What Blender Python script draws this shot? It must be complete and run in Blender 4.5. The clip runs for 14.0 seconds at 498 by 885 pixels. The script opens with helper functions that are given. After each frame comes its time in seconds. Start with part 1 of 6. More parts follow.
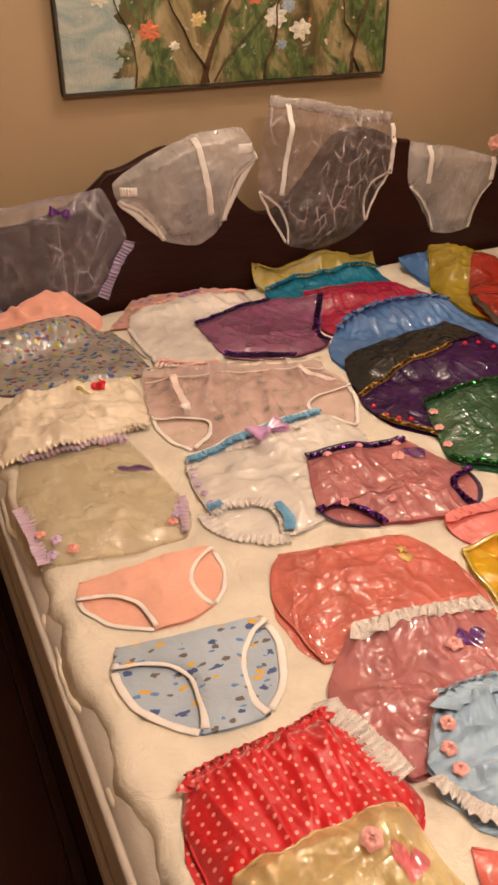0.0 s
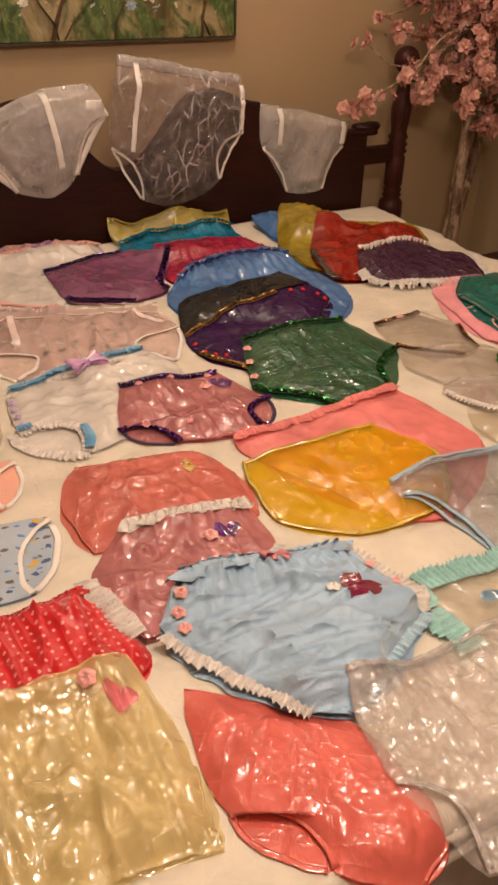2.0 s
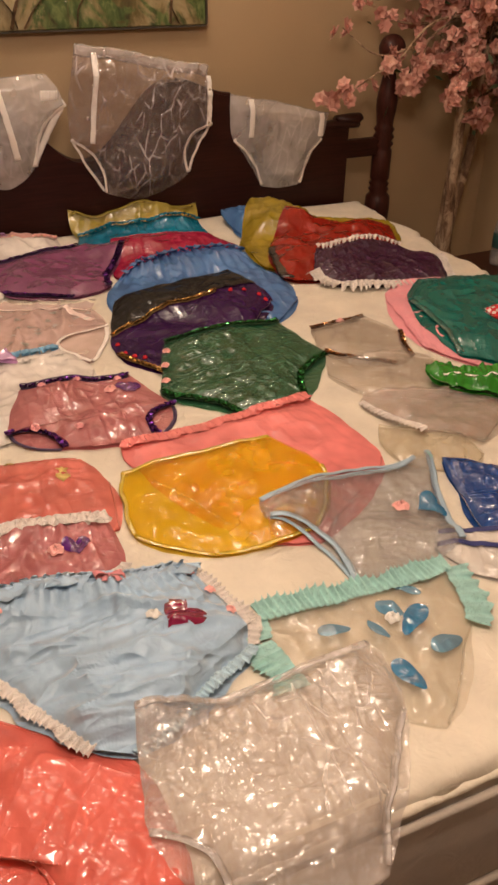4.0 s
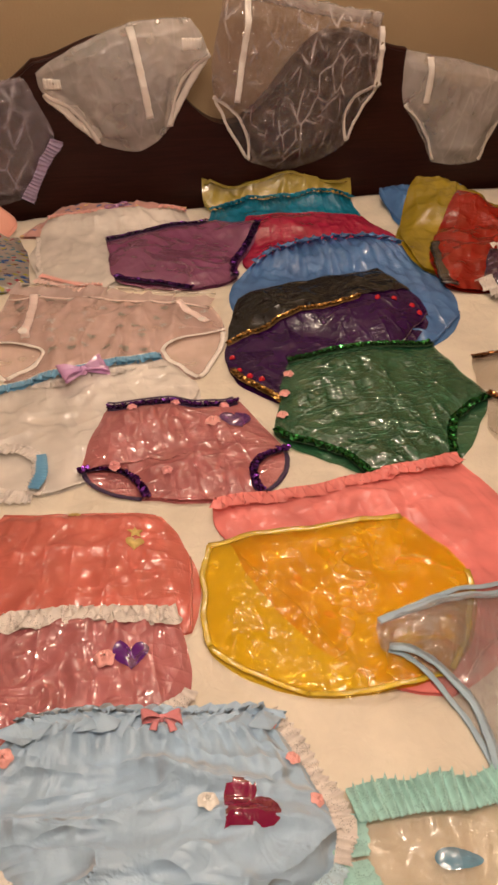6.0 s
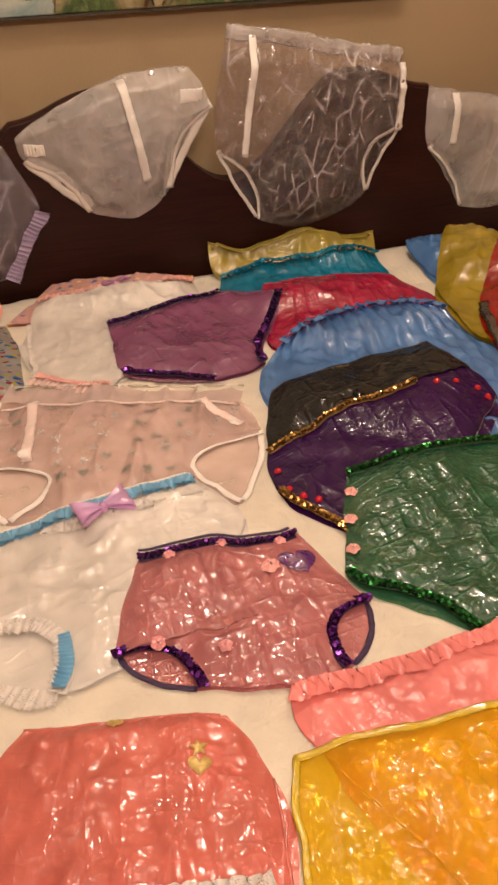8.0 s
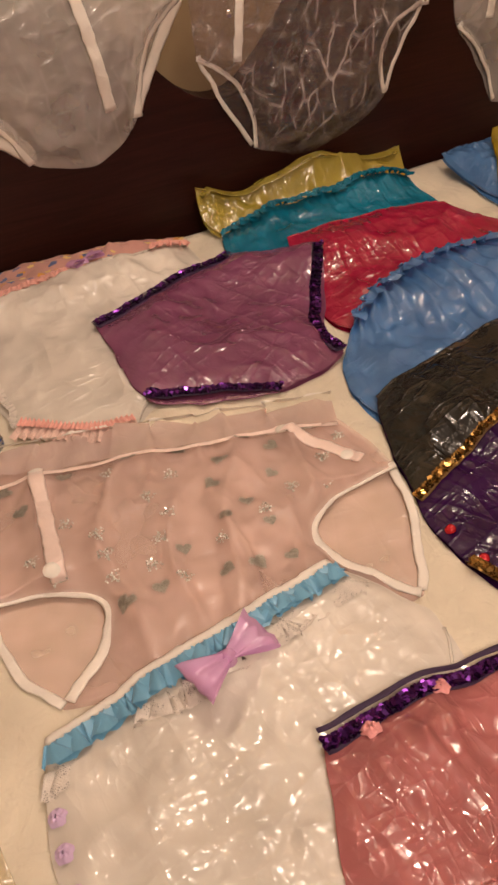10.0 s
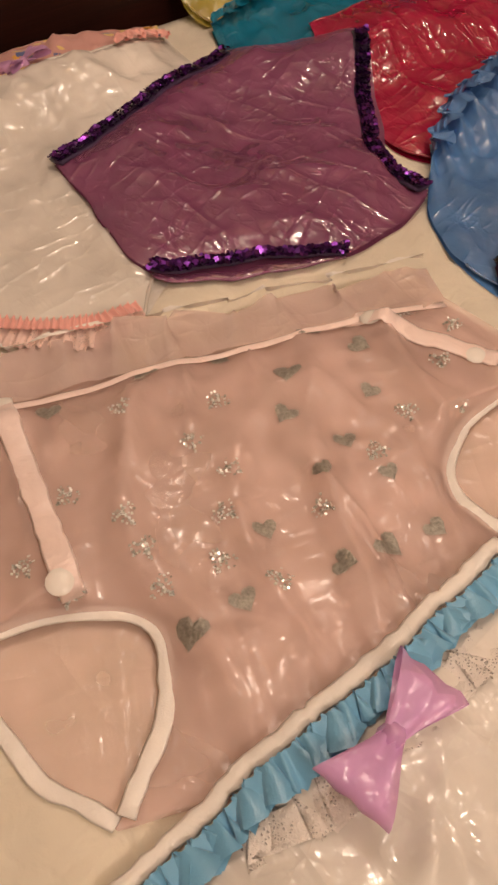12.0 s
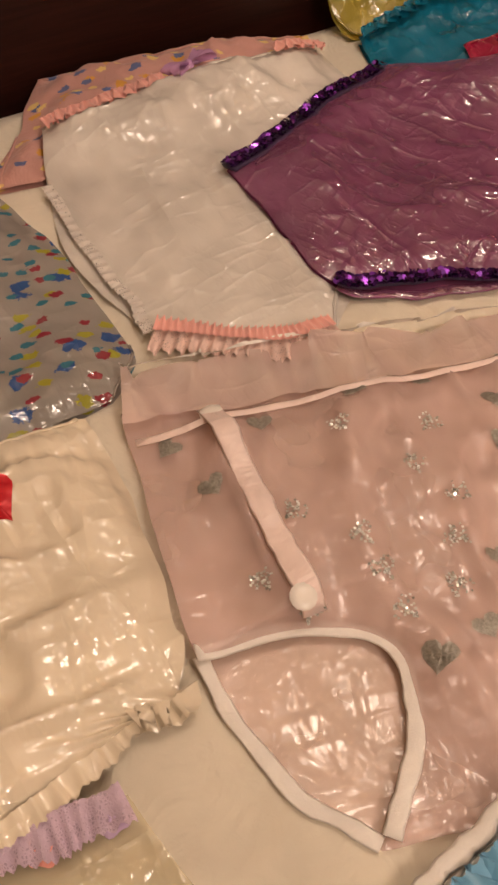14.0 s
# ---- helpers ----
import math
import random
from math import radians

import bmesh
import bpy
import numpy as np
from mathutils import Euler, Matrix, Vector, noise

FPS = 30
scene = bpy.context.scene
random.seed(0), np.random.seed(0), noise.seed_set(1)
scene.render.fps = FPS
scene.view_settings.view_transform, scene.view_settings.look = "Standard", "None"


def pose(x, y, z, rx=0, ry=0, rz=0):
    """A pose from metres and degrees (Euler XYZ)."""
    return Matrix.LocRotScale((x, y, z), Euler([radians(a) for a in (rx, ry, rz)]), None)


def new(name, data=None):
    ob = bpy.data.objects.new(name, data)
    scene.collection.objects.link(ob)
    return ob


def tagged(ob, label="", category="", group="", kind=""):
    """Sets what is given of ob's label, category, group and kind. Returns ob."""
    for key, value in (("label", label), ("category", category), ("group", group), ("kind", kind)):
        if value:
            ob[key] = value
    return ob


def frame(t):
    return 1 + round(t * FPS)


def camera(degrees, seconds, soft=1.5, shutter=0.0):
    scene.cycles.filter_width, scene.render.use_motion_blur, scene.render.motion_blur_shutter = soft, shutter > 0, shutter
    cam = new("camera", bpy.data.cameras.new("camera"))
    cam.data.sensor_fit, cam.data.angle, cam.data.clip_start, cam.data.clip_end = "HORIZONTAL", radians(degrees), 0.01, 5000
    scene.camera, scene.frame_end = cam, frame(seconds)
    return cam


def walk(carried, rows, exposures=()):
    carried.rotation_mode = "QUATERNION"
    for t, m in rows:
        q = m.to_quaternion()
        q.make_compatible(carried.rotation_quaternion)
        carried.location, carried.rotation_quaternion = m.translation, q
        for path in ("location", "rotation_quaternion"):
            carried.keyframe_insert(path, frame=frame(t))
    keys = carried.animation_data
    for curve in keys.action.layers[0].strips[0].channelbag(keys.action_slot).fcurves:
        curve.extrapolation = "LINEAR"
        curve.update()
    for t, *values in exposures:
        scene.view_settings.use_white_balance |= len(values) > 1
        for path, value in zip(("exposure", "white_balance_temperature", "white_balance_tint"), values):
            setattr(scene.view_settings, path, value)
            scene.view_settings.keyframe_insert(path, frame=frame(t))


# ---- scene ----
cam = camera(33.4, 14.0, soft=2.8)
METRES, EYE, TILT, LEAN, TURN = 2.728, 1.5166, -30.65, 0.5, -25.0
X0, Y0 = -1.072, -2.13
ROWS = [
    (0.0, 0.0, 0.0, 0.0, 0.0, 0.0, -0.0),
    (0.5, 0.0201, -0.0002, -0.0063, -2.05, -0.98, 2.62),
    (1.0, 0.0364, -0.0251, -0.0205, -3.62, -1.19, 3.43),
    (1.5, 0.0549, -0.054, -0.0383, -5.54, -0.92, 2.1),
    (2.0, 0.0925, -0.0536, -0.0387, -4.19, -1.32, 0.17),
    (2.5, 0.1441, -0.0504, -0.0336, -0.77, -1.6, -2.65),
    (3.0, 0.1854, -0.056, -0.0328, -0.19, -1.09, -1.63),
    (5.5, 0.2035, 0.0464, 0.0133, 2.38, -5.26, -3.94),
    (6.0, 0.2083, 0.093, 0.0366, 9.85, -6.43, -7.42),
    (6.5, 0.2304, 0.1201, 0.0652, 14.09, -5.96, -9.13),
    (7.0, 0.2294, 0.1316, 0.0777, 14.4, -4.75, -8.61),
    (7.5, 0.1902, 0.1486, 0.0847, 11.31, -4.15, -6.42),
    (8.0, 0.1467, 0.1862, 0.0849, 8.2, -4.85, -3.75),
    (8.5, 0.1027, 0.239, 0.0994, 6.92, -6.5, -3.09),
    (9.0, 0.0569, 0.2751, 0.11, 2.05, -6.25, 1.82),
    (11.5, -0.0073, 0.456, 0.1162, -3.52, -18.49, 4.33),
    (12.0, -0.0181, 0.4796, 0.1214, -6.74, -21.29, 5.47),
    (12.5, -0.0294, 0.4918, 0.1258, -11.16, -22.92, 7.03),
    (13.0, -0.041, 0.5016, 0.1267, -12.82, -24.2, 6.67),
    (13.5, -0.063, 0.4953, 0.1287, -10.51, -23.11, 3.9),
    (14.0, -0.0773, 0.4873, 0.1292, -6.31, -21.2, 1.77),
]
walk(cam, [(t, pose(X0, Y0, EYE, TILT, LEAN, TURN) @ pose(METRES * x, METRES * y, METRES * z, 90 + pitch, roll, yaw)) for t, x, y, z, yaw, pitch, roll in ROWS],
     exposures=[(0.0, 0.20), (1.5, 0.06), (3.0, 0.0), (5.5, -0.06), (6.5, -0.08), (7.5, 0.08), (8.0, 0.16), (9.0, 0.06), (11.5, -0.08), (14.0, -0.16)])

# ---- light: two added, unseen ceiling lamps with three bulbs each ----
world = bpy.data.worlds.new("room_air")
world.use_nodes = True
world.node_tree.nodes["Background"].inputs[0].default_value = (1.0, 0.8, 0.6, 1)
world.node_tree.nodes["Background"].inputs[1].default_value = 0.02
scene.world = world
# the second is added near the headboard to draw highlights on the films
ADDED_LAMPS = [(-0.45, -2.2, 2.42, 17.5), (0.05, -0.45, 2.42, 8.0)]
BULBS = [(k, (q[0] + 0.17 * math.cos(a), q[1] + 0.17 * math.sin(a), q[2] - 0.17)) for k, q in enumerate(ADDED_LAMPS) for a in (0.4, 2.5, 4.6)]
for k, at in BULBS:
    lamp = bpy.data.lights.new("bulb_light", "POINT")
    lamp.energy, lamp.color, lamp.shadow_soft_size = ADDED_LAMPS[k][3], (1.0, 0.785, 0.635), 0.04
    new("bulb_light", lamp).location = at


# ---- materials ----
def nodes(name):
    m = bpy.data.materials.new(name)
    m.use_nodes = True
    t = m.node_tree
    return m, t, t.nodes["Principled BSDF"], t.nodes["Material Output"]


def add(t, kind, **values):
    n = t.nodes.new(kind)
    for k, v in values.items():
        key = k.replace("_", " ")
        if key in n.inputs:
            n.inputs[key].default_value = v
    return n


def place_of(t, stretch=(1, 1, 1), turn=0.0):
    """Object coordinates, stretched and turned."""
    c, m = t.nodes.new("ShaderNodeTexCoord"), t.nodes.new("ShaderNodeMapping")
    m.inputs["Scale"].default_value = stretch
    m.inputs["Rotation"].default_value = (0, 0, turn)
    t.links.new(c.outputs["Object"], m.inputs["Vector"])
    return m.outputs["Vector"]


def noise_of(t, where, scale, detail=3, rough=0.55, warp=0.0):
    n = add(t, "ShaderNodeTexNoise", Scale=scale, Detail=detail, Roughness=rough, Distortion=warp)
    t.links.new(where, n.inputs["Vector"])
    return n.outputs["Fac"]


def ramp(t, fac, stops):
    r = t.nodes.new("ShaderNodeValToRGB")
    e = r.color_ramp.elements
    while len(e) < len(stops):
        e.new(0.5)
    for el, (p, c) in zip(e, stops):
        el.position, el.color = p, (c if len(c) == 4 else (*c, 1))
    t.links.new(fac, r.inputs["Fac"])
    return r.outputs["Color"]


def math_of(t, op, a, b=0.5):
    n = t.nodes.new("ShaderNodeMath")
    n.operation = op
    for i, v in enumerate((a, b)):
        if isinstance(v, (int, float)):
            n.inputs[i].default_value = v
        else:
            t.links.new(v, n.inputs[i])
    return n.outputs[0]


def mix(t, fac, a, b):
    n = t.nodes.new("ShaderNodeMix")
    n.data_type = "RGBA"
    for s, v in ((n.inputs[0], fac), (n.inputs[6], a), (n.inputs[7], b)):
        if isinstance(v, (int, float)):
            s.default_value = v
        elif isinstance(v, tuple):
            s.default_value = (*v[:3], 1)
        else:
            t.links.new(v, s)
    return n.outputs[2]


def bump(t, p, height, strength, dist, before=None):
    b = add(t, "ShaderNodeBump", Strength=strength, Distance=dist)
    t.links.new(height, b.inputs["Height"])
    if before is not None:
        t.links.new(before, b.inputs["Normal"])
    t.links.new(b.outputs[0], p.inputs["Normal"])
    return b.outputs[0]


def shade(c, k):
    return tuple(min(1.0, x * k) for x in c)


def ridges(t, where, scale, thin=0.10, warp=1.2, detail=1):
    """Thin crease lines, from the zero lines of a noise."""
    n = math_of(t, "ABSOLUTE", math_of(t, "SUBTRACT", noise_of(t, where, scale, detail, 0.45, warp), 0.5))
    return ramp(t, n, [(0.0, (1, 1, 1)), (thin * 0.35, (0.45, 0.45, 0.45)), (thin, (0, 0, 0))])


def wrinkles(t, stretch, turn, scale, width, where_on):
    """Straight crossing creases, as in crumpled sheet: rounded ridges along the borders of uneven cells, in places only."""
    w = place_of(t, stretch, turn)
    drift = add(t, "ShaderNodeTexNoise", Scale=scale * 0.35, Detail=2.0)
    t.links.new(w, drift.inputs["Vector"])
    move = t.nodes.new("ShaderNodeVectorMath")
    move.operation = "MULTIPLY_ADD"
    t.links.new(drift.outputs["Color"], move.inputs[0])
    move.inputs[1].default_value = (0.9 / scale,) * 3
    t.links.new(w, move.inputs[2])
    v = add(t, "ShaderNodeTexVoronoi", Scale=scale, Randomness=1.0)
    v.feature = "DISTANCE_TO_EDGE"
    v.voronoi_dimensions = "2D"
    t.links.new(move.outputs[0], v.inputs["Vector"])
    line = ramp(t, v.outputs["Distance"], [(0.0, (1, 1, 1)), (width * 0.4, (0.55, 0.55, 0.55)), (width, (0, 0, 0))])
    there = ramp(t, noise_of(t, w, scale * 0.6, 2), [(where_on, (0, 0, 0)), (where_on + 0.14, (1, 1, 1))])
    return math_of(t, "MULTIPLY", line, there)


def film(name, colour, cover=0.7, rough=0.14, crease=1.0, tint=None, pattern=None, gloss=1.0, painted_glint=0.0):
    """Thin glossy plastic film: lets part of the light through, tinted, and is creased."""
    m, t, p, out = nodes(name)
    crease *= 0.8
    w = place_of(t)
    big = noise_of(t, w, 14, 2)
    col = ramp(t, big, [(0.3, shade(colour, 0.88)), (0.7, shade(colour, 1.08))])
    if pattern:
        col = pattern(t, w, col)
    t.links.new(col, p.inputs["Base Color"])
    p.inputs["Roughness"].default_value = 0.6
    p.inputs["Specular IOR Level"].default_value = 0.0
    n1 = bump(t, p, wrinkles(t, (1, 0.35, 1), 0.5, 26, 0.12, 0.40), 0.8 * crease, 0.0022, None)
    n2 = bump(t, p, wrinkles(t, (0.4, 1, 1), -0.3, 60, 0.16, 0.42), 0.9 * crease, 0.0013, n1)
    n3 = bump(t, p, wrinkles(t, (1, 0.5, 1), 1.1, 130, 0.20, 0.44), 0.9 * crease, 0.0007, n2)
    n3 = bump(t, p, noise_of(t, place_of(t, (1, 0.5, 1), 0.8), 150, 2, 0.5, 0.4), 0.30 * crease, 0.0012, n3)
    soft1 = bump(t, p, wrinkles(t, (1, 0.35, 1), 0.5, 26, 0.22, 0.40), 0.36 * crease, 0.0026)
    soft2 = bump(t, p, wrinkles(t, (0.4, 1, 1), -0.3, 60, 0.26, 0.42), 0.30 * crease, 0.0013, soft1)
    bump(t, p, noise_of(t, w, 22, 2, 0.5, 0.6), 0.22 * crease, 0.006, soft2)
    clear = t.nodes.new("ShaderNodeBsdfTransparent")
    tn = tint or colour
    clear.inputs[0].default_value = (*[x ** 0.4 for x in tn], 1)
    body = t.nodes.new("ShaderNodeMixShader")
    solid = math_of(t, "ADD", math_of(t, "MULTIPLY", big, 0.25 * min(1.0, cover * 3)), cover * (1 - 0.125 * min(3.0, 1 / cover)))
    if painted_glint:
        # whitens creases in clear sheet, painting highlight streaks into its cover
        lines = math_of(t, "MULTIPLY", wrinkles(t, (1, 0.5, 1), 0.9, 28, 0.11, 0.36), ramp(t, noise_of(t, w, 12, 3), [(0.42, (0, 0, 0)), (0.58, (1, 1, 1))]))
        solid = math_of(t, "ADD", solid, math_of(t, "MULTIPLY", lines, painted_glint))
    t.links.new(solid, body.inputs[0])
    t.links.new(clear.outputs[0], body.inputs[1])
    t.links.new(p.outputs[0], body.inputs[2])
    shine = t.nodes.new("ShaderNodeBsdfAnisotropic")
    shine.inputs["Roughness"].default_value = rough * 0.75
    t.links.new(n3, shine.inputs["Normal"])
    fr = add(t, "ShaderNodeFresnel", IOR=1.5)
    top = t.nodes.new("ShaderNodeMixShader")
    lit = math_of(t, "MULTIPLY", fr.outputs[0], 1.35 * gloss)
    t.links.new(math_of(t, "MINIMUM", math_of(t, "ADD", lit, 0.045 * gloss), 0.30), top.inputs[0])
    t.links.new((body if cover < 0.97 else p).outputs[0], top.inputs[1])
    t.links.new(shine.outputs[0], top.inputs[2])
    t.links.new(top.outputs[0], out.inputs[0])
    return m


def cloth(name, colour, rough=0.75, fold=0.5, weave=900, pattern=None, sheen=0.2, crease=None, deep=1.0):
    """Matt cloth with a fine weave and soft creases."""
    m, t, p, out = nodes(name)
    w = place_of(t)
    col = ramp(t, noise_of(t, w, 11, 4), [(0.3, shade(colour, 0.86)), (0.7, shade(colour, 1.08))])
    if pattern:
        col = pattern(t, w, col)
    t.links.new(col, p.inputs["Base Color"])
    p.inputs["Roughness"].default_value = rough
    p.inputs["Sheen Weight"].default_value = sheen
    n1 = bump(t, p, noise_of(t, w, 24, 3, 0.6, 0.8), fold, 0.008)
    if crease:
        n1 = bump(t, p, ridges(t, place_of(t, crease, 0.15), 9, 0.34, 0.8), 0.9 * deep, 0.03 * deep, n1)
        n1 = bump(t, p, ridges(t, place_of(t, crease, -0.2), 19, 0.34, 0.6), 0.8 * deep, 0.014 * deep, n1)
    bump(t, p, noise_of(t, w, weave, 1), 0.25, 0.0008, n1)
    return m


def dots(colour, scale, size, jitter=0.0):
    def f(t, w, col):
        v = add(t, "ShaderNodeTexVoronoi", Scale=scale, Randomness=jitter)
        v.voronoi_dimensions = "2D"
        t.links.new(w, v.inputs["Vector"])
        return mix(t, math_of(t, "LESS_THAN", v.outputs["Distance"], size), col, colour)
    return f


def prints(colours, scale, size, jitter=1.0, keep=0.75):
    """Scattered printed motifs in several colours."""
    def f(t, w, col):
        for i, c in enumerate(colours):
            v = add(t, "ShaderNodeTexVoronoi", Scale=scale * (0.8 + 0.17 * i), Randomness=jitter)
            v.voronoi_dimensions = "2D"
            mp = t.nodes.new("ShaderNodeMapping")
            mp.inputs["Location"].default_value = (0.37 * i + 0.11, 0.23 * i, 0)
            mp.inputs["Rotation"].default_value = (0, 0, 0.7 * i)
            mp.inputs["Scale"].default_value = (1, 1.7, 1)
            t.links.new(w, mp.inputs["Vector"])
            t.links.new(mp.outputs[0], v.inputs["Vector"])
            edge = math_of(t, "ADD", v.outputs["Distance"], math_of(t, "MULTIPLY", noise_of(t, w, scale * 3.0, 5, 0.7), 0.7))
            on = math_of(t, "LESS_THAN", edge, size + 0.33)
            sep = t.nodes.new("ShaderNodeSeparateColor")
            t.links.new(v.outputs["Color"], sep.inputs[0])
            on = math_of(t, "MULTIPLY", on, math_of(t, "LESS_THAN", sep.outputs[0], keep))
            col = mix(t, on, col, c)
        return col
    return f


def lace(name, colour, cover=0.8):
    """Open net lace."""
    m, t, p, out = nodes(name)
    w = place_of(t)
    t.links.new(ramp(t, noise_of(t, w, 60, 3), [(0.3, shade(colour, 0.8)), (0.7, colour)]), p.inputs["Base Color"])
    p.inputs["Roughness"].default_value = 0.8
    v = add(t, "ShaderNodeTexVoronoi", Scale=520.0)
    v.feature = "DISTANCE_TO_EDGE"
    t.links.new(w, v.inputs["Vector"])
    hole = math_of(t, "GREATER_THAN", v.outputs["Distance"], 0.24)
    solid = math_of(t, "GREATER_THAN", noise_of(t, w, 80, 2), 0.5)
    a = math_of(t, "SUBTRACT", 1.0, math_of(t, "MULTIPLY", math_of(t, "MULTIPLY", hole, math_of(t, "SUBTRACT", 1.0, solid)), cover))
    t.links.new(a, p.inputs["Alpha"])
    bump(t, p, v.outputs["Distance"], 0.5, 0.002)
    return m


def sequin(name, colour, metal=0.85):
    m, t, p, out = nodes(name)
    g = t.nodes.new("ShaderNodeNewGeometry")
    t.links.new(ramp(t, g.outputs["Random Per Island"], [(0, shade(colour, 0.35)), (0.6, colour), (1.0, shade(colour, 2.2))]), p.inputs["Base Color"])
    p.inputs["Metallic"].default_value, p.inputs["Roughness"].default_value = metal, 0.16
    return m


def plain(name, colour, rough=0.5, metal=0.0, grain=60, relief=0.15, spread=0.15, coat=0.0):
    m, t, p, out = nodes(name)
    w = place_of(t)
    n = noise_of(t, w, grain, 4)
    t.links.new(ramp(t, n, [(0.3, shade(colour, 1 - spread)), (0.7, shade(colour, 1 + spread))]), p.inputs["Base Color"])
    p.inputs["Roughness"].default_value, p.inputs["Metallic"].default_value, p.inputs["Coat Weight"].default_value = rough, metal, coat
    bump(t, p, n, relief, 0.003)
    return m


def wall_paint(name, colour):
    m, t, p, out = nodes(name)
    w = place_of(t)
    t.links.new(ramp(t, noise_of(t, w, 1.7, 4), [(0.3, shade(colour, 0.94)), (0.7, shade(colour, 1.04))]), p.inputs["Base Color"])
    p.inputs["Roughness"].default_value = 0.62
    bump(t, p, noise_of(t, w, 140, 4), 0.18, 0.004)
    return m


def wood(name, colour, along=(1, 14, 14)):
    m, t, p, out = nodes(name)
    w = place_of(t, along)
    n = noise_of(t, w, 5, 6, 0.65, 1.2)
    t.links.new(ramp(t, n, [(0.25, shade(colour, 0.45)), (0.55, colour), (0.8, shade(colour, 1.5))]), p.inputs["Base Color"])
    p.inputs["Roughness"].default_value, p.inputs["Coat Weight"].default_value, p.inputs["Coat Roughness"].default_value = 0.42, 0.06, 0.25
    p.inputs["Specular IOR Level"].default_value = 0.22
    bump(t, p, n, 0.08, 0.002)
    return m


WALL = wall_paint("tan_wall_paint", (0.44, 0.315, 0.18))
CEIL = wall_paint("white_ceiling_paint", (0.78, 0.74, 0.68))
CARPET = plain("dark_red_carpet", (0.055, 0.018, 0.014), 0.95, 0, 300, 0.8, 0.4)
MAHOGANY = wood("mahogany_stain", (0.030, 0.008, 0.0055))
MAHOGANY_UP = wood("mahogany_turned", (0.05, 0.013, 0.009), (14, 14, 1))
PAD = cloth("cream_quilted_cotton", (0.76, 0.69, 0.56), 0.85, 0.6, 700, None, 0.2, (1, 0.6, 1), 0.22)
TICKING = cloth("mattress_ticking", (0.50, 0.44, 0.37), 0.8, 0.3, 500)
WHITE_TRIM = cloth("white_binding", (0.88, 0.83, 0.77), 0.7, 0.4, 900)
SNAP = plain("steel_snap", (0.75, 0.72, 0.68), 0.22, 0.9, 100, 0.05)
SNAP_WHITE = plain("white_snap", (0.85, 0.80, 0.74), 0.25, 0, 100, 0.05, 0.03)


# ---- mesh helpers ----
def part(name, bm, material, parent=None, label=""):
    me = bpy.data.meshes.new(name)
    if isinstance(bm, tuple):
        me.from_pydata(bm[0], [], bm[1])
    else:
        bm.to_mesh(me)
        bm.free()
    me.materials.append(material)
    ob = new(name, me)
    ob.parent = parent
    if label:
        ob["label"] = label
    return ob


def smooth(ob):
    ob.data.polygons.foreach_set("use_smooth", [True] * len(ob.data.polygons))
    return ob


def box(bm, x0, y0, z0, x1, y1, z1, bevel=0.0, seg=2):
    r = bmesh.ops.create_cube(bm, size=1)
    for v in r["verts"]:
        v.co = Vector(((x0 + x1) / 2 + v.co.x * (x1 - x0), (y0 + y1) / 2 + v.co.y * (y1 - y0), (z0 + z1) / 2 + v.co.z * (z1 - z0)))
    if bevel:
        bmesh.ops.bevel(bm, geom=list({e for v in r["verts"] for e in v.link_edges}), offset=bevel, segments=seg, affect="EDGES", profile=0.5)


def solid_box(*a, **k):
    bm = bmesh.new()
    box(bm, *a, **k)
    return bm


def turned(profile, at, seg=24):
    """A turned post: (radius, height) pairs round a vertical axis."""
    vs, fs = [], []
    for r, z in profile:
        for i in range(seg):
            a = 2 * math.pi * i / seg
            vs.append((at[0] + r * math.cos(a), at[1] + r * math.sin(a), at[2] + z))
    n = len(profile)
    for j in range(n - 1):
        for i in range(seg):
            k = (i + 1) % seg
            fs.append((j * seg + i, j * seg + k, (j + 1) * seg + k, (j + 1) * seg + i))
    fs.append(tuple(range(seg - 1, -1, -1)))
    fs.append(tuple((n - 1) * seg + i for i in range(seg)))
    return vs, fs


def tube(points, radius, seg=7, flat=1.0, wobble=0.0, rnd=None):
    """A round or flattened cord through the points."""
    vs, fs = [], []
    n = len(points)
    for i, p in enumerate(points):
        d = (points[min(i + 1, n - 1)] - points[max(i - 1, 0)])
        d = d.normalized() if d.length > 1e-9 else Vector((1, 0, 0))
        side = d.cross(Vector((0, 0, 1)))
        side = side.normalized() if side.length > 1e-4 else Vector((1, 0, 0))
        up = side.cross(d)
        r = radius[i] if isinstance(radius, (list, tuple)) else radius
        if wobble and rnd:
            r *= 1 + wobble * rnd.uniform(-1, 1)
        for k in range(seg):
            a = 2 * math.pi * k / seg
            vs.append(p + side * (r * math.cos(a)) + up * (r * flat * math.sin(a)))
    for i in range(n - 1):
        for k in range(seg):
            m = (k + 1) % seg
            fs.append((i * seg + k, i * seg + m, (i + 1) * seg + m, (i + 1) * seg + k))
    fs.append(tuple(range(seg - 1, -1, -1)))
    fs.append(tuple((n - 1) * seg + k for k in range(seg)))
    return vs, fs


def joined(pieces):
    vs, fs = [], []
    for v, f in pieces:
        o = len(vs)
        vs += [tuple(x) for x in v]
        fs += [tuple(i + o for i in q) for q in f]
    return vs, fs


def smoothstep(a, b, x):
    s = min(1.0, max(0.0, (x - a) / (b - a)))
    return s * s * (3 - 2 * s)


